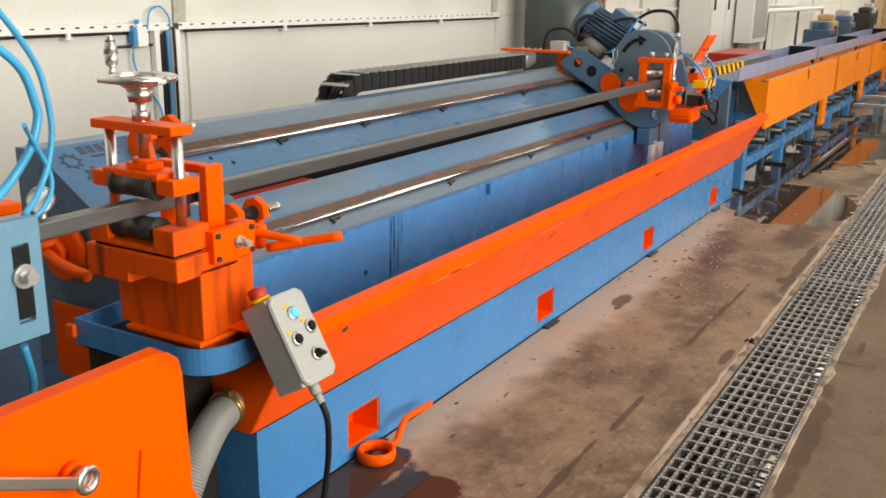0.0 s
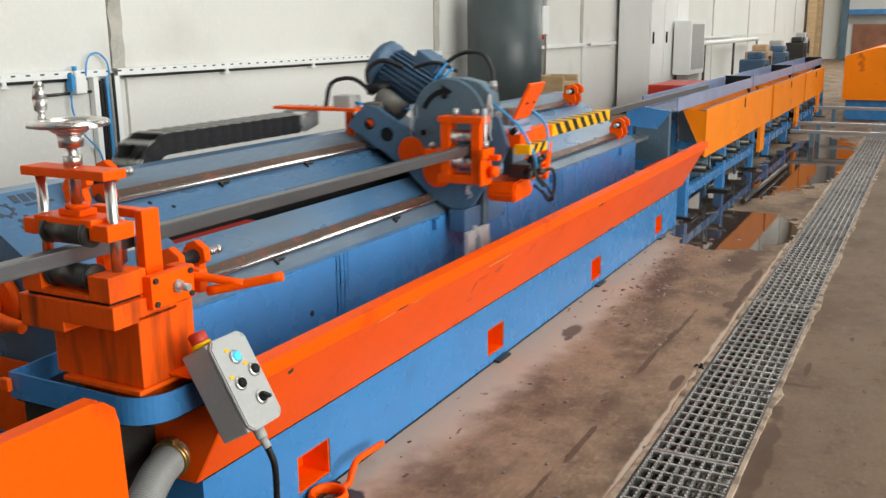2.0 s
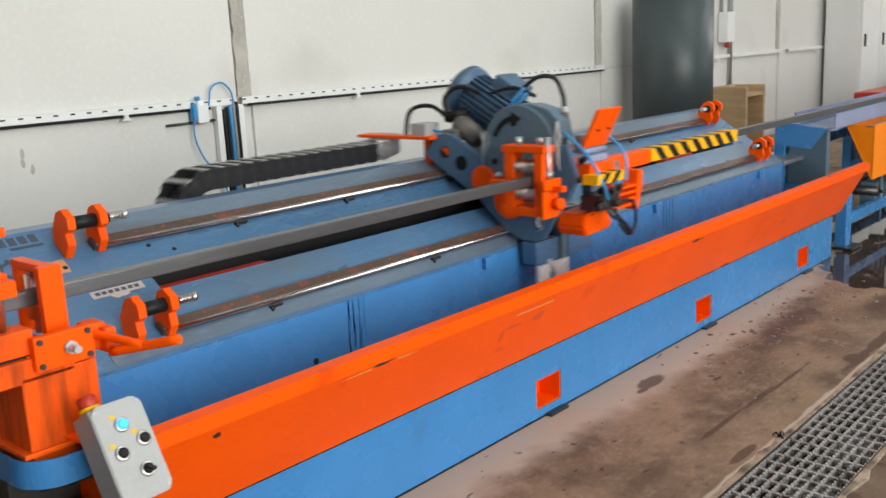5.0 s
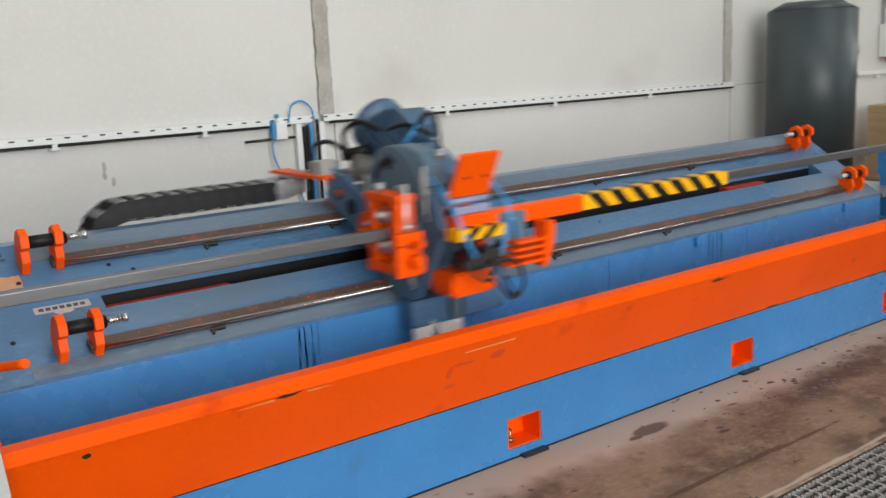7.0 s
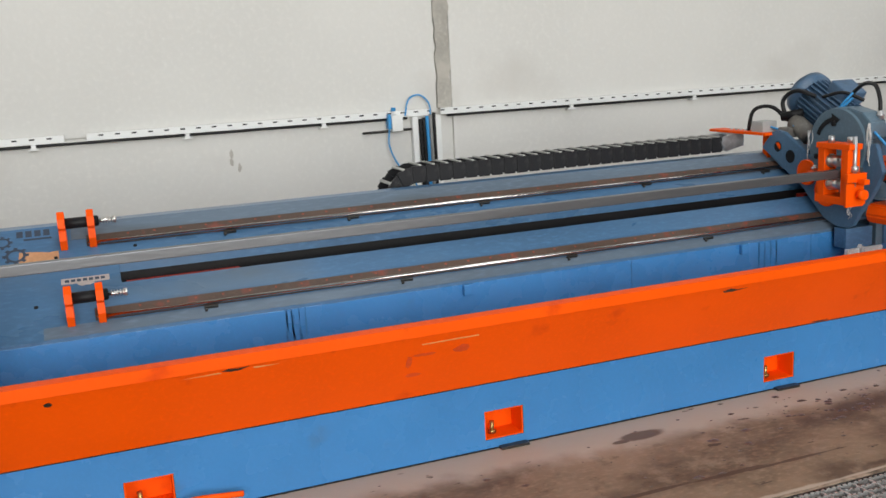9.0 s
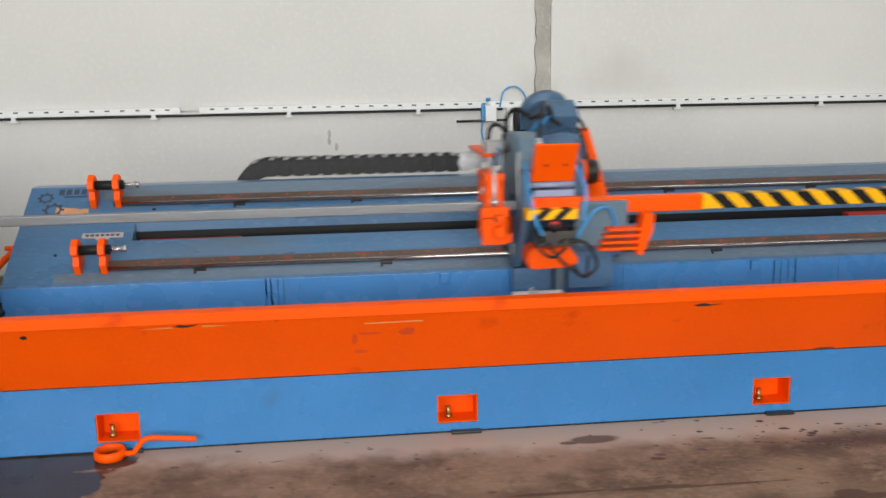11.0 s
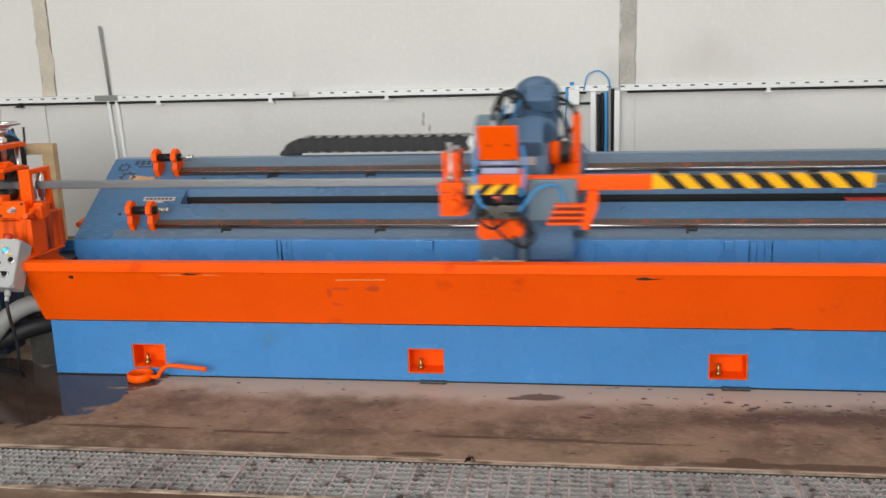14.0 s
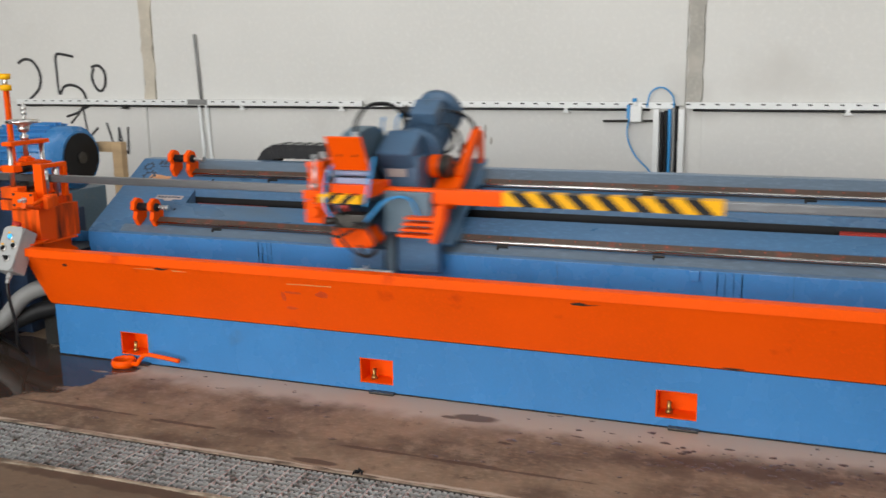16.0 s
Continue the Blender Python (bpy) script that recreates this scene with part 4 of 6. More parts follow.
def broken_edge(q, y, out, seed):
    """A crumbling concrete edge along the drain: an uneven strip, worn low and broken in places."""
    rnd = random.Random(seed)
    n = 260
    rows = []
    for k in range(n):
        x = -5.5 + 18.0 * k / (n - 1)
        w = 0.012 + 0.020 * rnd.random() * (0.5 + 0.5 * math.sin(k * 0.37))
        h = 0.002 + 0.004 * rnd.random()
        rows.append([q.verts.new((x, y, -0.01)), q.verts.new((x, y, h)), q.verts.new((x, y + out * w, h * 0.8)), q.verts.new((x, y + out * (w + 0.006), -0.002))])
    for a, b in zip(rows[:-1], rows[1:]):
        for k in range(3):
            q.faces.new((a[k], b[k], b[k + 1], a[k + 1]))


KERB = mat("crumbled_concrete", (0.31, 0.245, 0.185), 0.9, var=0.3, scale=9, bump=0.12, fine=45, dirt=(0.12, 0.09, 0.065), dirt_amount=0.26, dirt_scale=11, spec=0.2)
tagged(made("kerb_edge", lambda q: broken_edge(q, -0.8215, 1, 4), KERB), "crumbling pale concrete edge of the floor drain", "kerb", kind="structure")
tagged(made("kerb_edge", lambda q: broken_edge(q, -1.1185, -1, 9), KERB), "crumbling pale concrete edge of the floor drain", "kerb", kind="structure")


def grit(q):
    """Small dark chips strewn over the concrete."""
    rnd = random.Random(21)
    for k in range(240):
        x, y = (rnd.gauss(3.5, 0.45), rnd.gauss(-0.28, 0.11)) if k < 150 else (rnd.uniform(0.7, 5.0), rnd.uniform(-0.74, -0.06))
        if y > -0.02 or y < -0.78:
            continue
        r, n, t0 = 0.004 + 0.014 * rnd.random() ** 2.5, 6, rnd.random() * 6
        ring_ = [q.verts.new((x + r * (0.6 + 0.6 * rnd.random()) * 1.5 * math.cos(t0 + a), y + r * (0.6 + 0.6 * rnd.random()) * math.sin(t0 + a), 0.0003)) for a in (2 * math.pi * j / n for j in range(n))]
        top = q.verts.new((x, y, 0.001 + 0.25 * r))
        for j in range(n):
            q.faces.new((ring_[j], ring_[(j + 1) % n], top))


tagged(made("floor_grit", grit, STAIN), "dark grit and scale strewn on the concrete floor", "grit", kind="stuff")
wd = random.Random(5)
weed = tagged(new("dirt_clump"), "small dark clump of dirt and swarf on the drain edge", "dirt")
for k in range(9):
    a, r = wd.random() * 6.28, 0.008 + 0.018 * wd.random()
    made("shred", lambda q: hose(q, [(2.09, -0.80, 0.002), (2.09 + 0.5 * r * math.cos(a), -0.80 + 0.5 * r * math.sin(a), 0.008 + 0.012 * wd.random()), (2.09 + r * math.cos(a), -0.80 + r * math.sin(a), 0.004)], 0.0025, 3, 5), BLACK, weed)

# ---------------------------------------------------------------- paint chips, drips and badges on the machine
TN = Vector((0, -(LIP_Z - 0.036 - BASE_Z), LIP_Y)).normalized()
TN = -TN if TN.y > 0 else TN


def on_trough(a, b, h):
    """A place on the outside of the trough: a along, b from its bottom (0) to below the lip (1)."""
    p = Vector((a, -0.004 + (LIP_Y + 0.004) * b, BASE_Z + 0.002 + (LIP_Z - 0.038 - BASE_Z) * b))
    return p + TN * h


CHIP = mat("bare_dark_steel", (0.02, 0.018, 0.016), 0.5, var=0.3)
SCUFF = mat("scuffed_primer", (0.78, 0.32, 0.10), 0.6, var=0.2)
RUBBED = mat("rubbed_orange", (0.66, 0.06, 0.005), 0.45, var=0.2)
for pts, m_, nm in (
    ([(0.74, 0.93), (0.765, 0.955), (0.79, 0.94), (0.83, 0.95), (0.80, 0.915), (0.77, 0.91)], CHIP, "paint_chip"),
    ([(0.62, 0.905), (0.73, 0.925), (0.74, 0.905)], SCUFF, "paint_scuff"), ([(0.84, 0.93), (0.93, 0.915), (0.85, 0.905)], SCUFF, "paint_scuff"),
    ([(2.72, 0.90), (2.76, 0.93), (2.79, 0.90), (2.84, 0.905), (2.77, 0.875), (2.73, 0.88)], CHIP, "paint_chip"),
    ([(1.44, 0.85), (1.66, 0.86), (1.66, 0.842), (1.44, 0.835)], SCUFF, "paint_scuff"),
    (oval(1.40, 0.60, 0.012, 0.10, 8, 3), RUBBED, "paint_rub"), (oval(1.46, 0.68, 0.045, 0.025, 8, 4), RUBBED, "paint_rub"), (oval(1.60, 0.68, 0.03, 0.06, 8, 5), RUBBED, "paint_rub"), (oval(1.42, 0.38, 0.03, 0.03, 8, 6), RUBBED, "paint_rub"),
    (oval(3.35, 0.02, 0.05, 0.012, 8, 8), CHIP, "paint_chip"), (oval(0.21, 0.86, 0.012, 0.03, 7, 9), CHIP, "paint_chip"), (oval(3.9, 0.5, 0.02, 0.05, 7, 10), RUBBED, "paint_rub"),
):
    made(nm, lambda q: blob(q, pts, 0.0012, 0.001, 0.0, 3, on_trough), m_, trough)
front = lambda a, b, h: (a, 0.284 - h, b)
DRIP = mat("oil_drip_and_seam", (0.036, 0.15, 0.34), 0.4, var=0.2, spec=0.3)
# The one at x 2.567 is a plate seam drawn like a drip.
for x, z0, w in ((1.045, 0.33, 0.003), (1.068, 0.31, 0.004), (1.095, 0.36, 0.003), (1.12, 0.45, 0.002), (3.248, 0.44, 0.003), (3.28, 0.42, 0.003), (3.315, 0.46, 0.003), (3.345, 0.41, 0.003), (3.55, 0.47, 0.002), (2.567, 0.42, 0.002)):
    made("oil_drip_and_seam", lambda q: blob(q, [(x - w, 0.60), (x + w, 0.60), (x + w * 0.6, z0), (x - w * 0.4, z0 + 0.02)], 0.0012, 0.001, 0.15, int(x * 100), front), DRIP, bed)
slope = lambda a, b, h: on_bed(a, b, h)
made("oil_stain", lambda q: blob(q, [(0.99, 0.0), (1.09, 0.0), (1.10, 0.05), (1.06, 0.062), (0.97, 0.06)], 0.0014, 0.001, 0.4, 5, slope), DRIP, bed)
for x, s in ((0.92, 0.452), (1.44, 0.455), (2.05, 0.452), (2.9, 0.455), (3.6, 0.453), (0.78, 0.05), (1.55, 0.048), (2.3, 0.05), (3.0, 0.047)):
    made("rail_clip", lambda q: [box(q, on_bed(x, s, 0.006), (0.05, 0.008, 0.012), RS), cyl(q, on_bed(x - 0.02, s - 0.012, 0.002), on_bed(x - 0.02, s - 0.012, 0.012), 0.006, 8)], DARKSTEEL, bed)
for x, s in ((0.55, 0.44), (0.26, 0.42), (0.44, 0.19), (0.18, 0.17), (0.62, 0.40)):
    made("bolt_hole", lambda q: cyl(q, on_bed(x, s, 0.0002), on_bed(x, s, 0.0016), 0.008, 10), BLACK, bed)


def gear(q, a, b, r):
    n = 8
    for k in range(n):
        t = 2 * math.pi * k / n
        pts = [(a + rr * math.cos(t + dt), b + rr * math.sin(t + dt)) for rr, dt in ((r, -0.2), (r * 1.3, -0.14), (r * 1.3, 0.14), (r, 0.2))]
        blob(q, pts, 0.0014, 0.001, 0.0, 1, slope)
    for k in range(24):
        t0, t1 = 2 * math.pi * k / 24, 2 * math.pi * (k + 1) / 24
        blob(q, [(a + rr * math.cos(t), b + rr * math.sin(t)) for rr, t in ((r * 0.72, t0), (r, t0), (r, t1), (r * 0.72, t1))], 0.0014, 0.001, 0.0, 1, slope)


badge = tagged(new("maker_badge"), "faded printed gear badge on the blue bed", "badge")
made("backing", lambda q: blob(q, [(0.13, 0.40), (0.27, 0.40), (0.27, 0.455), (0.13, 0.47)], 0.0008, 0.0007, 0.2, 3, slope), PEACH, badge)
made("gear", lambda q: gear(q, 0.075, 0.535, 0.028), INK, badge)
made("gear", lambda q: gear(q, 0.12, 0.455, 0.036), INK, badge)
made("text_bar", lambda q: [blob(q, [(0.125 + k * 0.032, 0.555), (0.148 + k * 0.032, 0.555), (0.148 + k * 0.032, 0.59), (0.125 + k * 0.032, 0.59)], 0.0014, 0.001, 0.0, 1, slope) for k in range(4)], INK, badge)
made("text_bar", lambda q: blob(q, [(0.15, 0.535), (0.25, 0.535), (0.25, 0.545), (0.15, 0.545)], 0.0014, 0.001, 0.0, 1, slope), INK, badge)
plaque = tagged(new("maker_plaque"), "pale worn maker's plaque on the sloping bed", "plaque")
made("plate", lambda q: [blob(q, [(0.27, 0.268), (0.44, 0.268), (0.44, 0.298), (0.27, 0.298)], 0.0012, 0.001, 0.0, 1, slope), blob(q, oval(0.355, 0.270, 0.03, 0.018, 12, 1), 0.0010, 0.0008, 0, 1, slope)], PALE, plaque)
made("text_bar", lambda q: [blob(q, [(0.283 + k * 0.021, 0.277), (0.298 + k * 0.021, 0.277), (0.298 + k * 0.021, 0.29), (0.283 + k * 0.021, 0.29)], 0.002, 0.0008, 0.0, 1, slope) for k in range(7)], INK, plaque)

# ---------------------------------------------------------------- guide stand at the infeed end
tray = thing("catch_basin", "blue steel catch basin with a rounded corner under the guide", "basin")


def basin_rim(q):
    def line(g, y0):
        arc = [(-0.125 - (0.095 - g) * math.sin(a), 0.035 - (0.095 - g) * math.cos(a)) for a in (math.pi / 2 * k / 10 for k in range(11))]
        return [(0.03, y0)] + arc + [(-0.22 + g, 0.40 - g), (0.0, 0.42 - g)]
    pts, inner = line(0.0, -0.06), line(0.006, -0.054)
    for i in range(len(pts) - 1):
        prism(q, [pts[i], pts[i + 1], inner[i + 1], inner[i]], 0.505, 0.572, "z")


made("rim", basin_rim, BLUE, tray)
# Black floor and dark pillar put the shade below the guide into colour.
made("floor", lambda q: prism(q, [(0.03, -0.053), (-0.125, -0.053), (-0.185, -0.03), (-0.213, 0.035), (-0.213, 0.39), (0.0, 0.41)], 0.497, 0.515, "z"), BLACK, tray)
made("bracket", lambda q: boxl(q, (-0.238, 0.385, 0.525), (-0.222, 0.415, 0.56), 0.006), ORANGE_OILY, tray)
made("pillar", lambda q: boxl(q, (-0.2, 0.12, 0.0), (-0.03, 0.38, 0.496)), DARKSTEEL, tray)

stand = thing("roller_guide", "orange four-roller tube guide with a handwheel, oil stained", "roller guide")
GY = 0.115
made("pedestal", lambda q: boxl(q, (-0.195, -0.03, 0.592), (-0.02, 0.25, 0.765), 0.004), ORANGE_STREAK, stand)
made("flange", lambda q: [boxl(q, (-0.212, -0.034, 0.580), (-0.008, 0.215, 0.592), 0.003), boxl(q, (-0.18, 0.0, 0.516), (-0.03, 0.19, 0.580))], ORANGE_OILY, stand)
made("cross_block", lambda q: [boxl(q, (-0.264, -0.030, 0.75), (-0.07, 0.27, 0.803), 0.004), boxl(q, (-0.264, 0.13, 0.725), (-0.08, 0.27, 0.755), 0.004)], ORANGE_STREAK, stand)
made("groove", lambda q: boxl(q, (-0.255, -0.012, 0.8032), (-0.16, 0.245, 0.8102)), BLACK, stand)
made("lower_block", lambda q: [boxl(q, (-0.262, -0.022, 0.8105), (-0.152, 0.042, 0.868), 0.003), boxl(q, (-0.262, 0.192, 0.8105), (-0.152, 0.253, 0.868), 0.003), boxl(q, (-0.262, 0.042, 0.8105), (-0.152, 0.192, 0.822), 0.002)], ORANGE_OILY, stand)
made("upper_block", lambda q: [boxl(q, (-0.245, -0.016, 0.942), (-0.168, 0.042, 0.978), 0.003), boxl(q, (-0.245, 0.192, 0.942), (-0.168, 0.250, 0.978), 0.003), boxl(q, (-0.247, 0.03, 0.970), (-0.165, 0.21, 0.988), 0.003), boxl(q, (-0.230, GY - 0.035, 0.988), (-0.180, GY + 0.035, 1.004), 0.004), cyl(q, (-0.205, GY, 1.004), (-0.205, GY, 1.014), 0.026, 20)], ORANGE, stand)
for z in (TUBE_Z + TUBE_S / 2 + 0.033, TUBE_Z - TUBE_S / 2 - 0.031):
    made("roller", lambda q: [cyl(q, (-0.228, 0.046, z), (-0.228, 0.188, z), 0.028, 28), cyl(q, (-0.228, 0.050, z), (-0.228, 0.062, z), 0.031, 28), cyl(q, (-0.228, 0.172, z), (-0.228, 0.184, z), 0.031, 28)], DARKSTEEL, stand, "worn dark steel guide roller")
for y in (0.008, 0.225):
    made("column", lambda q: cyl(q, (-0.205, y, 0.866), (-0.205, y, 1.072), 0.0125, 20), STEEL, stand)
made("top_plate", lambda q: boxl(q, (-0.238, -0.010, 1.074), (-0.172, 0.250, 1.095), 0.003), ORANGE, stand)
made("screw", lambda q: [cyl(q, (-0.205, GY, 1.01), (-0.205, GY, 1.18), 0.0125, 16), cyl(q, (-0.205, GY, 1.098), (-0.205, GY, 1.122), 0.021, 6)], STEEL, stand)


def wheel(q):
    ring(q, (-0.205, GY, 1.192), (0, 0, 1), 0.076, 0.0105, 40, 12, 0.8)
    cyl(q, (-0.205, GY, 1.14), (-0.205, GY, 1.17), 0.026, 24, 0.030)
    cyl(q, (-0.205, GY, 1.17), (-0.205, GY, 1.186), 0.032, 24, 0.055)
    for k in range(3):
        a = 2 * math.pi * k / 3 + 0.4
        d = Vector((math.cos(a), math.sin(a), 0))
        box(q, Vector((-0.205, GY, 1.188)) + d * 0.05, (0.075, 0.022, 0.01), Matrix.Rotation(a, 3, "Z"), 0.003)


made("handwheel", wheel, STEEL, stand, "polished steel handwheel")


def grip(q):
    c = Vector((-0.238, 0.160, 1.20))
    prof = ((0.0, 0.009), (0.015, 0.007), (0.02, 0.013), (0.045, 0.016), (0.07, 0.012), (0.085, 0.006))
    for (a, r), (b, s) in zip(prof[:-1], prof[1:]):
        cyl(q, c + Vector((0, 0, a)), c + Vector((0, 0, b)), r, 16, s)


made("grip", grip, STEEL, stand)
made("side_bracket", lambda q: [boxl(q, (-0.095, 0.035, 0.805), (-0.04, 0.060, 0.983), 0.003), boxl(q, (-0.075, 0.060, 0.958), (-0.045, 0.222, 0.980), 0.003), boxl(q, (-0.075, 0.196, 0.80), (-0.045, 0.222, 0.958), 0.003)], ORANGE, stand)
for y in (TUBE_Y - TUBE_S / 2 - 0.019, TUBE_Y + TUBE_S / 2 + 0.019):
    made("side_roller", lambda q: [cyl(q, (-0.060, y, 0.84), (-0.060, y, 0.95), 0.017, 20, bev=0.002), cyl(q, (-0.060, y, 0.805), (-0.060, y, 0.958), 0.008, 10)], STEEL, stand)
made("adjuster_base", lambda q: boxl(q, (-0.17, -0.02, 0.757), (-0.02, 0.10, 0.808), 0.004), ORANGE_OILY, stand)
made("adjuster_plate", lambda q: boxl(q, (-0.165, -0.048, 0.773), (-0.028, -0.022, 0.850), 0.003), ORANGE, stand)
made("adjuster_screw", lambda q: [cyl(q, (-0.085, -0.048, 0.812), (-0.085, -0.085, 0.812), 0.009, 12), cyl(q, (-0.085, -0.056, 0.812), (-0.085, -0.048, 0.812), 0.016, 6)], ZINC, stand)
for x in (-0.152, -0.041):
    for z in (0.784, 0.839):
        made("cap_screw", lambda q: cyl(q, (x, -0.053, z), (x, -0.048, z), 0.007, 10), DARKSTEEL, stand)
made("lever_arm", lambda q: hose(q, [(-0.04, 0.06, 0.815), (0.0, -0.02, 0.812), (0.04, -0.14, 0.797)], 0.0105, 4, 10), ORANGE, stand)
made("lever", lambda q: hose(q, [(0.005, -0.057, 0.777), (0.042, -0.14, 0.796), (0.08, -0.226, 0.816)], 0.0115, 4, 12), ORANGE, stand, "orange T-bar lever")
made("lug", lambda q: [boxl(q, (-0.015, 0.0, 0.77), (0.03, 0.06, 0.835), 0.008), boxl(q, (0.01, -0.03, 0.765), (0.04, 0.02, 0.825), 0.008)], ORANGE_OILY, stand)
made("rear_flange", lambda q: [cyl(q, (-0.035, 0.68, 0.66), (-0.004, 0.68, 0.66), 0.085, 32, bev=0.004), cyl(q, (-0.06, 0.68, 0.66), (-0.035, 0.68, 0.66), 0.035, 20), hose(q, [(-0.07, 0.72, 0.672), (-0.09, 0.60, 0.648), (-0.09, 0.50, 0.632)], 0.016, 4, 10), cyl(q, (-0.10, 0.68, 0.69), (-0.035, 0.68, 0.69), 0.011, 8)], ORANGE_OILY, bed, "orange round flange with a lever")

# ---------------------------------------------------------------- push-button box
NB = Matrix.Rotation(radians(-30), 3, "X")
cb = thing("control_box", "grey push-button box with blue lit button and red stop", "control box")
CB = Vector((-0.058, -0.205, 0.596))
P = lambda x, u, n: CB + NB @ Vector((x, -n, u))
made("case", lambda q: box(q, P(0, 0, -0.045), (0.118, 0.085, 0.222), NB, 0.005), GREYBOX, cb)
def box_cover(q):
    b2 = bmesh.new()
    w, h, c = 0.061, 0.113, 0.016
    prism(b2, [(-w + c, -h), (w - c, -h), (w, -h + c), (w, h - c), (w - c, h), (-w + c, h), (-w, h - c), (-w, -h + c)], -0.010, 0.002, "y", 0.003)
    b2.transform(Matrix.Translation(CB) @ NB.to_4x4())
    merge(q, b2)


made("cover", box_cover, GREYBOX, cb)
for x, u in ((-0.05, -0.1), (-0.05, 0.1), (0.05, -0.1), (0.05, 0.1)):
    made("cover_screw", lambda q: cyl(q, P(x, u, 0.009), P(x, u, 0.011), 0.004, 10), ZINC, cb)
for x, u, m_, nm in ((-0.002, 0.058, LAMPBLUE, "blue_button"), (0.034, 0.014, BLACK, "button"), (-0.024, -0.002, BLACK, "button"), (0.016, -0.052, BLACK, "selector_switch")):
    bz = made(nm, lambda q: cyl(q, P(x, u, 0.01), P(x, u, 0.022), 0.0115, 24, bev=0.002), m_, cb, "lit blue push button" if m_ is LAMPBLUE else "")
    made("bezel", lambda q: ring(q, P(x, u, 0.0125), NB @ Vector((0, -1, 0)), 0.0135, 0.004, 24, 8), STEEL, bz)
    if nm != "selector_switch":
        made("tag", lambda q: box(q, P(x - 0.016, u + 0.021, 0.0108), (0.013, 0.0012, 0.008), NB), YELLOW, cb)
    else:
        made("knob", lambda q: box(q, P(x, u, 0.028), (0.007, 0.014, 0.024), NB @ Matrix.Rotation(radians(-50), 3, "Y"), 0.002), BLACK, bz)
estop = made("emergency_stop", lambda q: [cyl(q, P(-0.035, 0.113, -0.035), P(-0.035, 0.148, -0.035), 0.020, 24, 0.022, bev=0.003)], RED, cb, "red mushroom emergency stop")
made("collar", lambda q: cyl(q, P(-0.035, 0.112, -0.035), P(-0.035, 0.122, -0.035), 0.024, 24), YELLOW, estop)
made("gland", lambda q: [cyl(q, P(0.012, -0.113, -0.04), P(0.012, -0.14, -0.04), 0.014, 12), cyl(q, P(0.012, -0.14, -0.04), P(0.014, -0.165, -0.04), 0.010, 12)], GREYBOX, cb)
made("bracket", lambda q: prism(q, [(-0.12, 0.02), (-0.02, 0.02), (0.02, -0.06), (0.02, -0.13), (-0.11, -0.13)], 0.60, 0.606, "z"), ORANGE, cb)
e0 = P(0.014, -0.165, -0.04)
made("cable", lambda q: hose(q, [e0, e0 + Vector((0.01, -0.01, -0.06)), e0 + Vector((0.02, 0.005, -0.2)), e0 + Vector((0.0, 0.03, -0.33)), (-0.10, -0.12, 0.03), (-0.25, -0.02, 0.012), (-0.5, 0.1, 0.012)], 0.008), CABLE, cb)

# ---------------------------------------------------------------- drain hose, guard plate, ring spanner
hs = thing("drain_hose", "grey corrugated hose clamped to the trough end", "hose")
HP = [(-0.03, 0.055, 0.345), (-0.12, 0.03, 0.335), (-0.22, 0.0, 0.28), (-0.34, -0.02, 0.16), (-0.55, -0.02, 0.06), (-0.9, 0.05, 0.045), (-1.5, 0.1, 0.045)]
def corrugated(q):
    """A hose with raised rings."""
    hose(q, HP, 0.040, 8, 18)
    line = spline(HP[:5], 22)
    for a, b in zip(line[:-1], line[1:]):
        ring(q, (a + b) / 2, b - a, 0.0395, 0.0042, 20, 6)


made("tube", corrugated, HOSEGREY, hs)
made("clip", lambda q: [ring(q, (-0.05, 0.05, 0.345), (1, 0.25, 0.1), 0.046, 0.005, 28, 8), ring(q, (-0.062, 0.047, 0.344), (1, 0.25, 0.1), 0.046, 0.005, 28, 8), box(q, (-0.056, 0.04, 0.392), (0.02, 0.03, 0.02), None, 0.003)], BRASS, hs)
made("sleeve", lambda q: cyl(q, (-0.026, 0.056, 0.345), (-0.08, 0.043, 0.342), 0.040, 24), DARKSTEEL, hs)
h2 = thing("black_hose", "thick black rubber hose lying on the floor", "hose")
made("tube", lambda q: hose(q, [(-0.03, 0.16, 0.22), (-0.17, 0.08, 0.20), (-0.42, 0.03, 0.11), (-0.9, 0.12, 0.05), (-1.6, 0.3, 0.05)], 0.045, 8, 14), RUBBER, h2)

gp = thing("guard_plate", "orange bent sheet guard plate with a wrench on its bolt", "guard plate")
gprof = [(-2.2, 0.30), (-2.2, 0.72), (-0.53, 0.72), (-0.495, 0.712), (-0.472, 0.692), (-0.464, 0.66), (-0.455, 0.40), (-0.445, 0.385), (-0.445, 0.22), (-0.48, 0.20), (-2.2, 0.20)]
made("plate", lambda q: prism(q, gprof, -0.242, -0.232, "y"), ORANGE, gp)
made("flange", lambda q: boxl(q, (-2.2, -0.231, 0.706), (-0.50, -0.195, 0.716), 0.002), ORANGE, gp)
made("rib", lambda q: box(q, (-0.585, -0.246, 0.484), (0.012, 0.006, 0.12), Matrix.Rotation(0.15, 3, "Y"), 0.002), ORANGE, gp)
made("boss", lambda q: cyl(q, (-0.735, -0.242, 0.567), (-0.735, -0.262, 0.567), 0.024, 20, bev=0.004), ORANGE, gp)
made("bolt", lambda q: cyl(q, (-0.735, -0.262, 0.567), (-0.735, -0.278, 0.567), 0.016, 6), ZINC, gp)
for lx in (-0.56, -2.0):
    made("leg", lambda q: boxl(q, (lx, -0.225, 0.0), (lx + 0.06, -0.16, 0.685)), BLUE_DARK, gp)
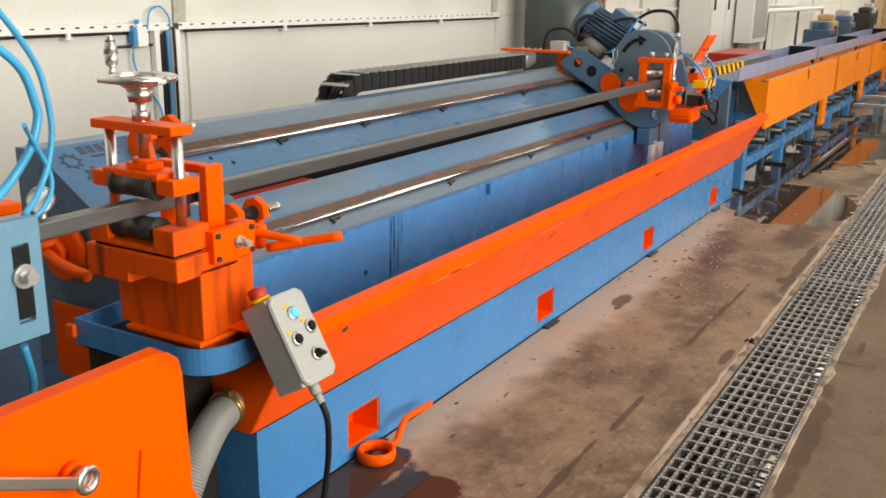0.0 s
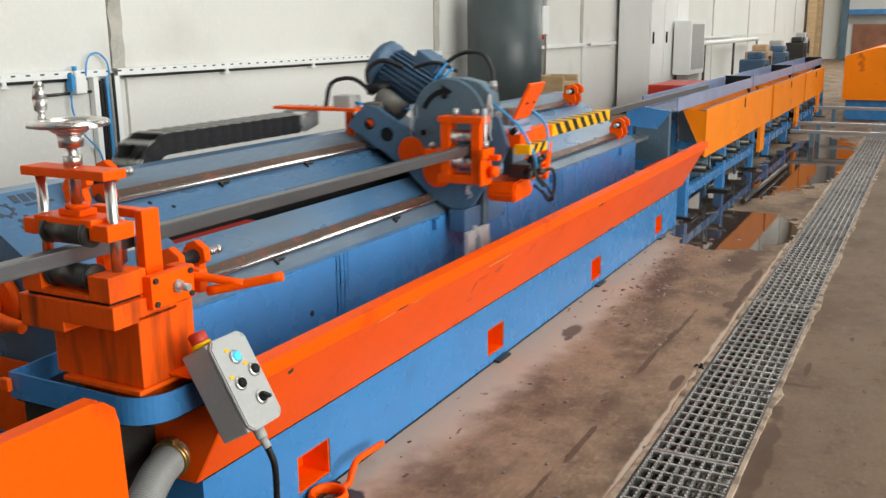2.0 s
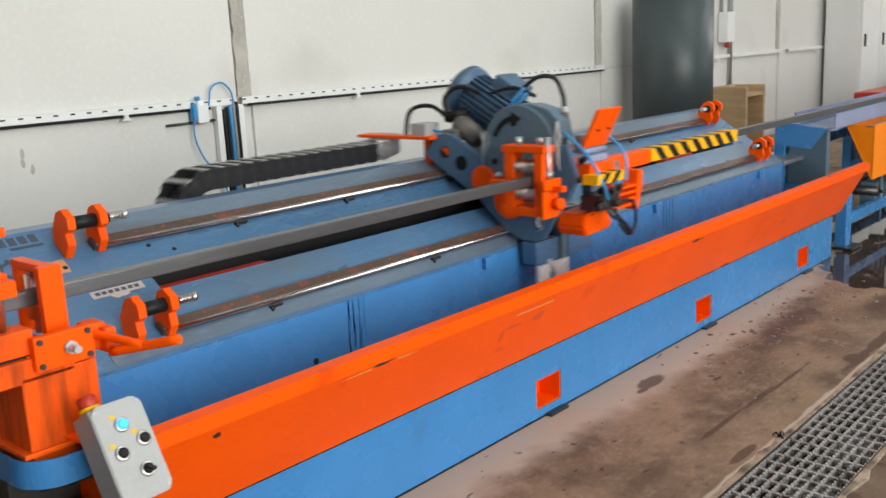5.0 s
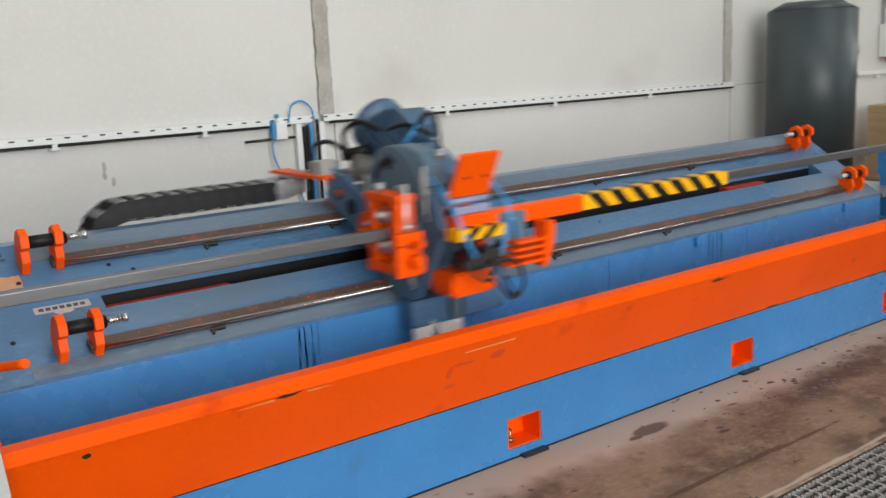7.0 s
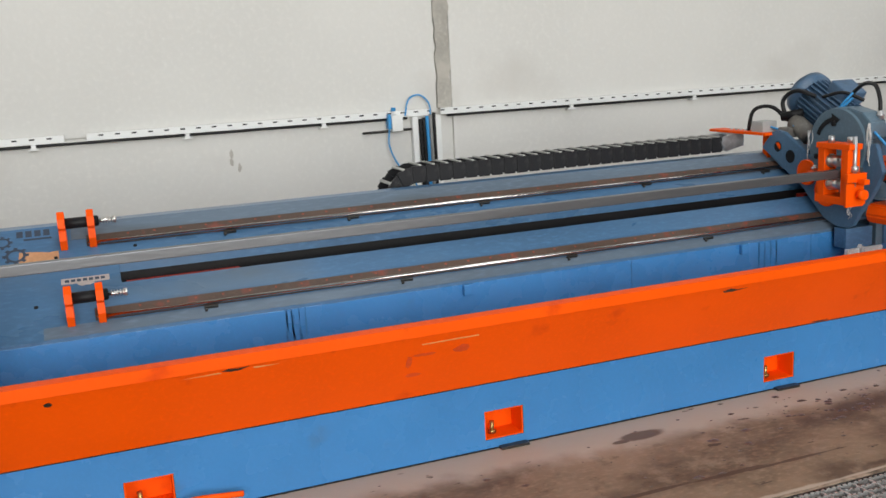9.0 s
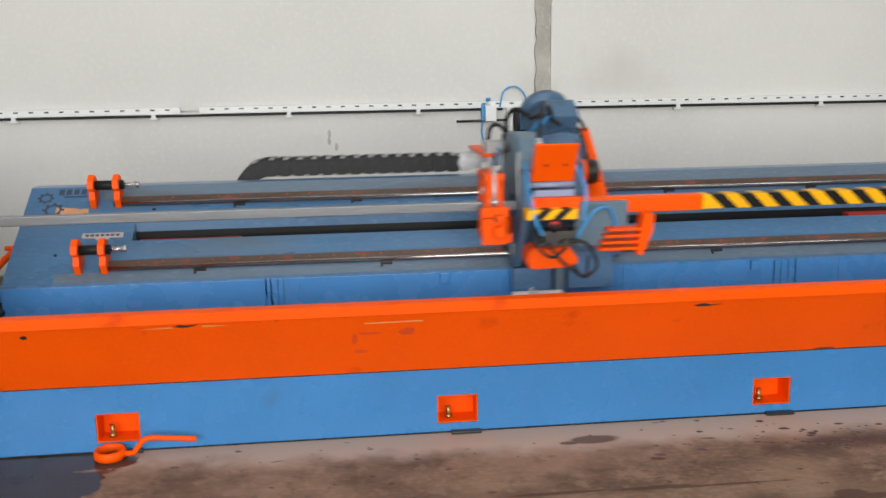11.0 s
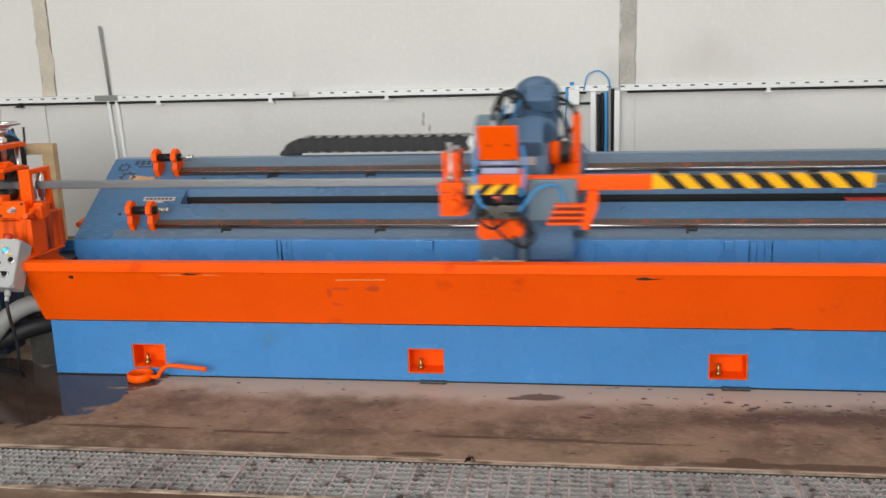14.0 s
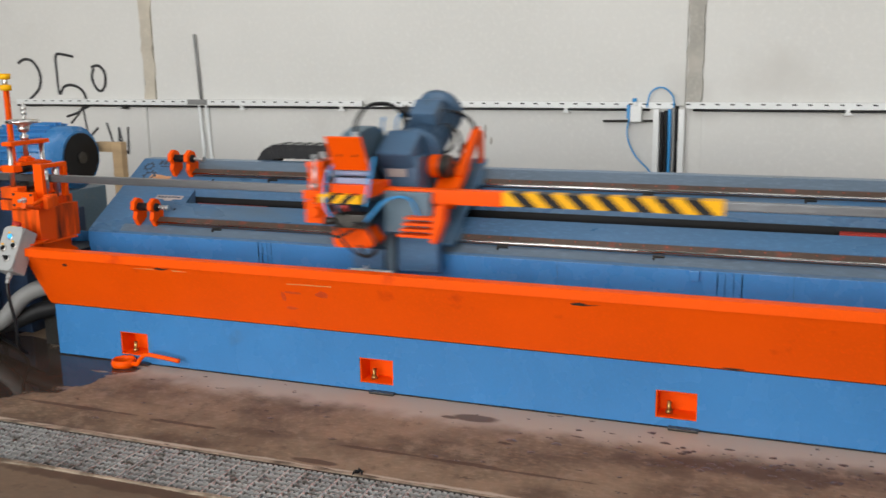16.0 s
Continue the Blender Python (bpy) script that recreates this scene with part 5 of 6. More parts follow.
sp = thing("combination_wrench", "chrome combination wrench set on the plate bolt", "wrench")
made("shank", lambda q: [box(q, (-0.84, -0.290, 0.612), (0.20, 0.008, 0.022), Matrix.Rotation(radians(25.5), 3, "Y"), 0.003)], STEEL, sp)
made("ring_end", lambda q: ring(q, (-0.735, -0.287, 0.567), (0.1, -1, 0), 0.02, 0.008, 24, 8), STEEL, sp)

rs = thing("ring_spanner", "orange ring spanner with cranked handle lying on floor", "spanner")
made("ring", lambda q: [ring(q, (0.455, -0.062, 0.022), (0, 0, 1), 0.052, 0.009, 32, 8, 2.2)], ORANGE, rs)
made("handle", lambda q: hose(q, [(0.505, -0.065, 0.02), (0.545, -0.075, 0.025), (0.565, -0.075, 0.05), (0.60, -0.072, 0.078), (0.68, -0.065, 0.072), (0.78, -0.055, 0.058)], 0.0105, 6, 12), ORANGE, rs)

# ---------------------------------------------------------------- infeed column seen beside the guide
ic = thing("feed_column", "light blue steel column with slotted plate and air hoses", "machine column")
LBLUE = mat("light_blue_paint", (0.115, 0.26, 0.39), 0.42, var=0.1)
made("post", lambda q: [boxl(q, (-0.76, 0.07, -0.02), (-0.605, 0.19, 0.845), 0.006), boxl(q, (-0.76, 0.07, 0.925), (-0.605, 0.19, 1.242), 0.006), boxl(q, (-0.76, 0.155, 0.845), (-0.605, 0.19, 0.925))], LBLUE, ic)
made("cap", lambda q: boxl(q, (-0.76, 0.05, 0.945), (-0.595, 0.069, 0.985), 0.003), LBLUE, ic)
# Black piece stands in for the dark inside the open slot.
made("slot", lambda q: boxl(q, (-0.548, 0.0175, 0.745), (-0.512, 0.0195, 0.889), 0.0008), BLACK, ic)
made("slotted_plate", lambda q: [boxl(q, (-0.64, 0.02, 0.70), (-0.548, 0.034, 0.94)), boxl(q, (-0.512, 0.02, 0.70), (-0.485, 0.034, 0.94)), boxl(q, (-0.548, 0.02, 0.70), (-0.512, 0.034, 0.735)), boxl(q, (-0.548, 0.02, 0.893), (-0.512, 0.034, 0.94)), boxl(q, (-0.66, 0.035, 0.70), (-0.485, 0.045, 0.94))], LBLUE, ic)
made("bolt", lambda q: [cyl(q, (-0.53, 0.02, 0.83), (-0.53, 0.012, 0.83), 0.024, 20), cyl(q, (-0.53, 0.012, 0.83), (-0.53, -0.012, 0.83), 0.014, 6)], ZINC, ic)
for pts, r in (([(-0.60, 0.10, 1.40), (-0.525, 0.11, 1.33), (-0.46, 0.12, 1.242), (-0.442, 0.12, 1.179), (-0.436, 0.12, 1.104), (-0.452, 0.12, 1.036), (-0.492, 0.11, 0.978), (-0.565, 0.055, 0.956)], 0.0065),
               ([(-0.56, 0.12, 1.285), (-0.525, 0.12, 1.262), (-0.488, 0.12, 1.222), (-0.468, 0.12, 1.159), (-0.466, 0.12, 1.13), (-0.487, 0.12, 1.076), (-0.525, 0.13, 1.02), (-0.58, 0.12, 0.98)], 0.009),
               ([(-0.54, 0.06, 1.13), (-0.502, 0.10, 1.10), (-0.453, 0.12, 1.024), (-0.455, 0.115, 0.979), (-0.50, 0.09, 0.95), (-0.57, 0.055, 0.935)], 0.005),
               ([(-0.60, 0.05, 0.70), (-0.59, 0.05, 0.60), (-0.64, 0.06, 0.52)], 0.008)):
    made("air_hose", lambda q: hose(q, [(x + 0.075, y, z - 0.02) for x, y, z in pts], r), HOSECYAN, ic)
made("gauge", lambda q: cyl(q, (-0.400, 0.13, 0.938), (-0.375, 0.155, 0.938), 0.027, 24, bev=0.003), ZINC, ic)
made("gauge_face", lambda q: cyl(q, (-0.4025, 0.1275, 0.938), (-0.4005, 0.1295, 0.938), 0.023, 24), WHITE, ic)
made("gauge_stem", lambda q: cyl(q, (-0.387, 0.142, 0.914), (-0.387, 0.142, 0.872), 0.007, 10), ZINC, ic)

ic.location = (-0.075, 0, 0.02)

# ---------------------------------------------------------------- drive motor and stand behind the infeed end
dm = thing("drive_motor", "large blue finned drive motor with a black fan end", "electric motor")
made("body", lambda q: cyl(q, (-1.75, 1.5, 0.84), (-1.08, 1.5, 0.84), 0.215, 40, bev=0.03), BLUE, dm)
for k in range(26):
    a = 2 * math.pi * k / 26
    made("fin", lambda q: box(q, (-1.46, 1.5 + 0.222 * math.cos(a), 0.84 + 0.222 * math.sin(a)), (0.42, 0.035, 0.01), Matrix.Rotation(a, 3, "X")), BLUE, dm)
made("fan_grille", lambda q: cyl(q, (-1.079, 1.5, 0.84), (-1.07, 1.5, 0.84), 0.17, 36, bev=0.004), BLACK, dm)
made("hub", lambda q: cyl(q, (-1.069, 1.5, 0.84), (-1.06, 1.5, 0.84), 0.04, 20), DARKSTEEL, dm)
made("plinth", lambda q: boxl(q, (-1.8, 1.25, 0.0), (-1.1, 1.75, 0.62), 0.01), BLUE_DARK, dm)
wb = tagged(made("wooden_post", lambda q: [boxl(q, (-0.98, 1.70, 0.0), (-0.90, 1.76, 0.93), 0.004), boxl(q, (-1.12, 1.70, 0.86), (-0.98, 1.75, 0.93), 0.004)], WOODM), "raw timber post leaning beside the motor", "timber")
fs = thing("infeed_frame", "orange adjuster frame with yellow lamp behind the guide", "machine frame")
made("post", lambda q: [boxl(q, (-0.512, 0.308, 0.90), (-0.488, 0.332, 1.34), 0.003)], ORANGE, fs)
made("foot", lambda q: boxl(q, (-0.62, 0.25, 0.0), (-0.42, 0.42, 0.86), 0.01), NAVY, fs)
made("body", lambda q: boxl(q, (-1.95, 0.22, 0.0), (-0.625, 0.98, 0.60), 0.008), NAVY, fs)
made("saddle", lambda q: boxl(q, (-0.60, 0.27, 0.905), (-0.42, 0.40, 0.93), 0.004), ORANGE, fs)
made("cap", lambda q: [cyl(q, (-0.50, 0.32, 1.34), (-0.50, 0.32, 1.37), 0.03, 20), cyl(q, (-0.50, 0.32, 1.40), (-0.50, 0.32, 1.43), 0.03, 20)], YELLOW, fs)
made("rod", lambda q: cyl(q, (-0.50, 0.32, 1.34), (-0.50, 0.32, 1.43), 0.014, 16), STEEL, fs)

# ---------------------------------------------------------------- wall fittings
wr = thing("strut_channel", "white perforated strut channel fixed along the wall", "strut channel")
RZ = 1.14
for a, b in ((-3.2, 0.30), (0.43, 2.72), (2.80, 7.3), (9.35, 11.9), (12.1, 17.2), (17.5, 23.0)):
    made("channel", lambda q: [boxl(q, (a, WALL_Y - 0.045, RZ - 0.026), (b, WALL_Y - 0.041, RZ + 0.018)), boxl(q, (a, WALL_Y - 0.041, RZ + 0.014), (b, WALL_Y - 0.010, RZ + 0.018)), boxl(q, (a, WALL_Y - 0.041, RZ - 0.026), (b, WALL_Y - 0.03, RZ - 0.022))], WHITE, wr)
# Black strand stands in for the shadow band under the channel.
for a, b in ((-3.2, 2.55), (2.85, 7.3)):
    made("cable", lambda q: hose(q, [(a, WALL_Y - 0.035, RZ - 0.036), ((a + b) / 2, WALL_Y - 0.035, RZ - 0.039), (b, WALL_Y - 0.035, RZ - 0.036)], 0.0085), CABLE, wr)
for k in range(130):
    x = -3.1 + 0.1 * k
    if x < 7.2 and not 0.26 < x < 0.43:
        made("slot", lambda q: boxl(q, (x, WALL_Y - 0.0462, RZ - 0.001), (x + 0.03, WALL_Y - 0.0452, RZ + 0.008)), BLACK, wr)
for x in (-2.0, -0.80, 0.12, 1.04, 1.945, 3.85, 4.95, 6.1, 9.9, 13.2):
    made("bracket", lambda q: prism(q, [(x - 0.014, RZ - 0.027), (x + 0.014, RZ - 0.027), (x + 0.014, RZ - 0.048), (x + 0.036, RZ - 0.062), (x - 0.036, RZ - 0.062), (x - 0.014, RZ - 0.048)], WALL_Y - 0.058, WALL_Y - 0.004, "y", 0.002), WHITE if x > -1.5 else DARKSTEEL, wr)
# cable drop
cd = thing("cable_drop", "twin white channels with black and blue hoses down the wall", "cable duct")
for x in (2.60, 2.775):
    made("channel", lambda q: boxl(q, (x - 0.02, WALL_Y - 0.06, 0.0), (x + 0.02, WALL_Y - 0.015, RZ - 0.028), 0.003), WHITE, cd)
for k in range(5):
    x = 2.64 + 0.026 * k
    made("hose", lambda q: hose(q, [(x, WALL_Y - 0.05, 1.09 + 0.01 * k), (x + 0.004, WALL_Y - 0.05, 0.8), (x, WALL_Y - 0.05, 0.4), (x, WALL_Y - 0.05, 0.01)], 0.0125), (CABLE, CABLE, HOSEBLUE, HOSEGREY, CABLE)[k], cd)
made("regulator", lambda q: [boxl(q, (2.42, WALL_Y - 0.09, 1.02), (2.50, WALL_Y - 0.02, 1.13), 0.006), cyl(q, (2.45, WALL_Y - 0.055, 1.13), (2.45, WALL_Y - 0.055, 1.165), 0.014, 14)], WHITE, cd)
made("valve", lambda q: [cyl(q, (2.445, WALL_Y - 0.055, 1.16), (2.445, WALL_Y - 0.055, 1.185), 0.016, 12), boxl(q, (2.395, WALL_Y - 0.08, 1.04), (2.418, WALL_Y - 0.03, 1.14))], HOSEBLUE, cd)
for pts in ([(2.53, WALL_Y - 0.05, 1.12), (2.56, WALL_Y - 0.05, 1.23), (2.64, WALL_Y - 0.05, 1.26), (2.71, WALL_Y - 0.05, 1.20), (2.72, WALL_Y - 0.05, 1.10)], [(2.41, WALL_Y - 0.05, 1.05), (2.40, WALL_Y - 0.06, 0.92), (2.46, WALL_Y - 0.06, 0.78), (2.57, WALL_Y - 0.06, 0.66), (2.60, WALL_Y - 0.07, 0.55)]):
    made("air_hose", lambda q: hose(q, pts, 0.006), HOSEBLUE, cd)
made("rod", lambda q: [cyl(q, (2.22, WALL_Y - 0.03, 1.02), (2.60, WALL_Y - 0.03, 1.025), 0.009, 10)], DARKSTEEL, cd)
cd2 = thing("conduit_drop", "pair of grey conduits down the wall with a hanging rod", "conduit")
for x in (-1.18, -1.11):
    made("conduit", lambda q: cyl(q, (x, WALL_Y - 0.03, 0.0), (x - 0.05, WALL_Y - 0.03, RZ - 0.027), 0.016, 14), WHITE, cd2)
made("rod", lambda q: [cyl(q, (-1.21, WALL_Y - 0.03, RZ + 0.02), (-1.24, WALL_Y - 0.03, 1.70), 0.011, 10), boxl(q, (-1.33, WALL_Y - 0.06, RZ - 0.02), (-1.14, WALL_Y - 0.047, RZ + 0.022), 0.003)], HOSEGREY, cd2)


def wpx(x, y):
    return (-2.728 + (x - 100) * 0.00551, WALL_Y - 0.0015, 1.53 - (y - 100) * 0.005)


gf = thing("wall_lettering", "black sprayed 250 KW lettering on the white wall", "lettering", kind="structure")
for pts in ([(18, 110), (32, 103), (50, 108), (62, 130), (58, 155), (40, 172), (26, 185), (64, 186)], [(133, 100), (115, 96), (98, 97), (97, 130), (99, 165), (110, 152), (128, 150), (146, 160), (152, 180), (138, 195)],
            [(168, 118), (182, 116), (193, 128), (192, 150), (182, 160), (172, 152), (167, 135), (172, 120)], [(110, 206), (130, 200), (150, 190), (170, 183), (188, 186)], [(118, 218), (140, 196)], [(145, 190), (147, 210), (152, 245)], [(172, 225), (156, 243), (168, 262)],
            [(190, 216), (198, 245), (207, 271), (212, 245), (213, 224), (218, 250), (228, 270), (230, 245), (231, 222)]):
    made("stroke", lambda q: hose(q, [wpx(*p) for p in pts], 0.013, 5, 6), SPRAY, gf)
for x, z in ((1.31, 0.90), (1.36, 0.86), (1.315, 0.95)):
    made("scuff", lambda q: blob(q, oval(x, z, 0.012, 0.03, 7, int(x * 1000)), 0.0, 0.001, 0, 2, lambda a, b, h: (a, WALL_Y - 0.0075 - h, b)), PATCH, wall)

# ---------------------------------------------------------------- far end: tank, pipes, cabinet
tk = thing("air_receiver", "tall dark grey air receiver tank by the wall", "tank")
made("shell", lambda q: cyl(q, (7.78, 2.62, 0.35), (7.78, 2.62, 1.78), 0.40, 48), TANK, tk)
made("dished_top", lambda q: cyl(q, (7.78, 2.62, 1.781), (7.78, 2.62, 1.86), 0.40, 48, 0.26), TANK, tk)
made("dished_bottom", lambda q: cyl(q, (7.78, 2.62, 0.2), (7.78, 2.62, 0.349), 0.30, 48, 0.40), TANK, tk)
for a in (0.5, 2.6, 4.7):
    made("leg", lambda q: boxl(q, (7.78 + 0.30 * math.cos(a) - 0.04, 2.62 + 0.30 * math.sin(a) - 0.04, 0.0), (7.78 + 0.30 * math.cos(a) + 0.04, 2.62 + 0.30 * math.sin(a) + 0.04, 0.33)), TANK, tk)
made("pipe", lambda q: [cyl(q, (8.75, 2.75, 0.02), (8.75, 2.75, 1.52), 0.03, 14), hose(q, [(8.75, 2.75, 1.48), (8.72, 2.74, 1.56), (8.5, 2.70, 1.58), (8.2, 2.65, 1.58)], 0.03, 5, 12), cyl(q, (8.75, 2.75, 1.35), (8.75, 2.75, 1.47), 0.045, 14), cyl(q, (8.75, 2.75, 1.12), (8.75, 2.75, 1.18), 0.05, 14)], ZINC, tk)
js = thing("isolator_box", "white isolator box on the wall with conduit", "switch box")
made("case", lambda q: boxl(q, (9.95, WALL_Y - 0.14, 1.30), (10.15, WALL_Y - 0.012, 1.66), 0.01), WHITE, js)
made("gland", lambda q: cyl(q, (10.05, WALL_Y - 0.08, 1.24), (10.05, WALL_Y - 0.08, 1.30), 0.03, 12), RED, js)
made("conduit", lambda q: [cyl(q, (10.0, WALL_Y - 0.03, 1.66), (10.0, WALL_Y - 0.03, 4.5), 0.02, 10), cyl(q, (10.25, WALL_Y - 0.03, 0.0), (10.25, WALL_Y - 0.03, 4.5), 0.03, 10)], ZINC, js)
wc = thing("wooden_crate", "pale wooden crate standing against the wall", "crate")
made("board", lambda q: [boxl(q, (9.4, 2.55, 0.0), (9.46, 2.95, 0.80), 0.004), boxl(q, (9.46, 2.9, 0.0), (9.95, 2.95, 0.80), 0.004), boxl(q, (9.46, 2.55, 0.68), (9.95, 2.9, 0.72), 0.004), boxl(q, (9.9, 2.55, 0.0), (9.95, 2.9, 0.80), 0.004)], WOODM, wc)
wcab = thing("electrical_cabinet", "tall white electrical cabinet with black handles", "cabinet")
made("body", lambda q: boxl(q, (13.4, 2.60, 0.08), (15.9, 3.1, 2.45), 0.012), WHITE, wcab)
for k in range(3):
    dr = made("door", lambda q: boxl(q, (13.42 + 0.83 * k, 2.575, 0.12), (14.22 + 0.83 * k, 2.598, 2.42), 0.006), WHITE, wcab)
    made("handle", lambda q: boxl(q, (13.52 + 0.83 * k, 2.55, 1.12), (13.55 + 0.83 * k, 2.575, 1.30), 0.005), BLACK, dr)
made("plinth", lambda q: boxl(q, (13.42, 2.64, 0.0), (15.88, 3.08, 0.08)), BLACK, wcab)
oc = thing("operator_cabinet", "small white cabinet with grey side panel", "cabinet")
made("body", lambda q: boxl(q, (14.75, 2.25, 0.57), (15.85, 2.54, 1.48), 0.012), WHITE, oc)
made("side_panel", lambda q: boxl(q, (14.85, 2.242, 0.65), (15.75, 2.249, 1.42), 0.002), GREYBOX, oc)
made("stand", lambda q: boxl(q, (14.9, 2.3, 0.0), (15.7, 2.5, 0.569)), GREYBOX, oc)
rb = tagged(made("red_bin", lambda q: [boxl(q, (12.0, 1.55, 0.1), (13.4, 2.2, 0.56), 0.02), boxl(q, (12.0, 1.6, 0.0), (12.2, 2.15, 0.1)), boxl(q, (13.2, 1.6, 0.0), (13.4, 2.15, 0.1))], RED), "red steel scrap bin behind the outfeed", "bin")

# ---------------------------------------------------------------- outfeed line
HX = ((5.47, 8.55), (8.68, 11.15), (11.28, 13.35))
for i, (a, b) in enumerate(HX):
    hp = thing("outfeed_hopper", "amber orange V-shaped steel outfeed hopper", "hopper", group="outfeed hoppers")
    made("front_panel", lambda q: boxl(q, (a, -0.056, 0.42), (b, -0.046, 0.782), 0.002), AMBER, hp)
    made("back_panel", lambda q: prism(q, [(-0.046, 0.42), (0.128, 0.778), (0.120, 0.780), (-0.046, 0.435)], a, b), AMBER, hp)
    made("end_panel", lambda q: prism(q, [(-0.046, 0.42), (-0.046, 0.780), (0.126, 0.778)], a + 0.002, a + 0.008), AMBER, hp)
    made("rim", lambda q: boxl(q, (a, -0.046, 0.768), (b, 0.0, 0.774)), TUBE, hp)
    made("chute", lambda q: boxl(q, (b - 0.55, -0.052, 0.16), (b - 0.30, -0.02, 0.418), 0.003), AMBER, hp)
    made("clip", lambda q: boxl(q, ((a + b) / 2, -0.062, 0.68), ((a + b) / 2 + 0.03, -0.057, 0.76)), DARKSTEEL, hp)
    ch = thing("outfeed_channel", "lilac grey steel run-out channel for the tube", "channel", group="outfeed channels")
    x0, x1 = (5.10, 8.15, 11.0)[i], (8.05, 10.9, 14.2)[i]
    made("side", lambda q: boxl(q, (x0, 0.070, 0.79), (x1, 0.080, 0.885), 0.002), LAVENDER, ch)
    made("side", lambda q: boxl(q, (x0, 0.325, 0.79), (x1, 0.335, 0.895), 0.002), LAVENDER, ch)
    made("bottom", lambda q: boxl(q, (x0, 0.080, 0.79), (x1, 0.325, 0.80)), LAVENDER, ch)
    made("bracket", lambda q: boxl(q, (x1 + 0.01, 0.09, 0.70), (x1 + 0.07, 0.34, 0.90), 0.004), BLACK, ch)
of = thing("outfeed_conveyor", "blue steel outfeed frame with rollers and linkages", "conveyor frame")
for k, x in enumerate((5.16, 6.5, 7.9, 8.9, 10.2, 11.4, 12.7, 13.9)):
    for y in (0.0, 0.42):
        made("leg", lambda q: boxl(q, (x, y, 0.0), (x + 0.1, y + 0.07, 0.42 if y == 0 else 0.72), 0.004), BLUE, of)
    made("crossbar", lambda q: boxl(q, (x + 0.01, 0.07, 0.34), (x + 0.09, 0.42, 0.41), 0.004), BLUE, of)
    made("bearer", lambda q: boxl(q, (x + 0.02, 0.15, 0.41), (x + 0.08, 0.40, 0.786), 0.004), BLUE_DARK, of)
    made("foot", lambda q: [boxl(q, (x - 0.05, -0.06, 0.0045), (x + 0.15, 0.12, 0.02), 0.003)], DARKSTEEL, of)
for y, z in ((0.01, 0.15), (0.43, 0.15), (0.43, 0.60)):
    made("rail", lambda q: boxl(q, (5.27, y, z), (14.0, y + 0.05, z + 0.07), 0.003), BLUE, of)
for k in range(13):
    x = 5.75 + 0.62 * k
    made("roller", lambda q: [cyl(q, (x, -0.02, 0.30), (x, 0.40, 0.30), 0.035, 14), cyl(q, (x, -0.055, 0.30), (x, -0.02, 0.30), 0.012, 10)], DARKSTEEL, of)
    made("linkage", lambda q: [boxl(q, (x + 0.16, 0.05, 0.12), (x + 0.36, 0.16, 0.33), 0.01), cyl(q, (x + 0.2, 0.03, 0.05), (x + 0.2, 0.03, 0.38), 0.012, 10), cyl(q, (x + 0.33, 0.03, 0.10), (x + 0.33, 0.03, 0.38), 0.008, 10)], BLUE_DARK, of)
made("apron", lambda q: prism(q, [(0.10, 0.80), (0.42, 0.84), (0.42, 0.69), (0.20, 0.67)], 5.0, 5.06), BLUE, of)
made("apron", lambda q: boxl(q, (4.98, 0.42, 0.0), (5.12, 0.8, 0.42), 0.004), BLUE_DARK, of)
made("deck", lambda q: boxl(q, (4.86, 0.30, 0.575), (5.3, 0.75, 0.60), 0.003), ZINC, of)
gb = thing("outfeed_cover", "large amber orange sheet cover beside the outfeed end", "machine cover")
made("panel", lambda q: prism(q, [(-0.31, 0.30), (-0.31, 0.93), (-0.75, 1.06), (-1.3, 1.06), (-1.3, 0.30)], 13.5, 18.5, bev=0.004), AMBER, gb)
made("base", lambda q: boxl(q, (13.6, -1.25, 0.0045), (18.4, -0.36, 0.299), 0.004), BLUE, gb)
xb = thing("cross_bars", "steel bars racked across the floor by the outfeed", "bar rack")
for x, z, m_ in ((9.9, 0.16, ZINC), (10.5, 0.20, ZINC), (12.3, 0.25, ZINC)):
    made("bar", lambda q: boxl(q, (x, -3.2, z), (x + 0.05, -0.08, z + 0.04), 0.004), m_, xb)
    for y in (-3.0, -0.35):
        made("foot", lambda q: boxl(q, (x + 0.005, y, 0.004), (x + 0.045, y + 0.05, z)), BLUE_DARK, xb)
bs = thing("push_rod", "long steel rod lying along the floor by the outfeed", "steel rod")
made("rod", lambda q: cyl(q, (5.9, -0.28, 0.03), (8.1, -0.30, 0.03), 0.022, 12), DARKSTEEL, bs)
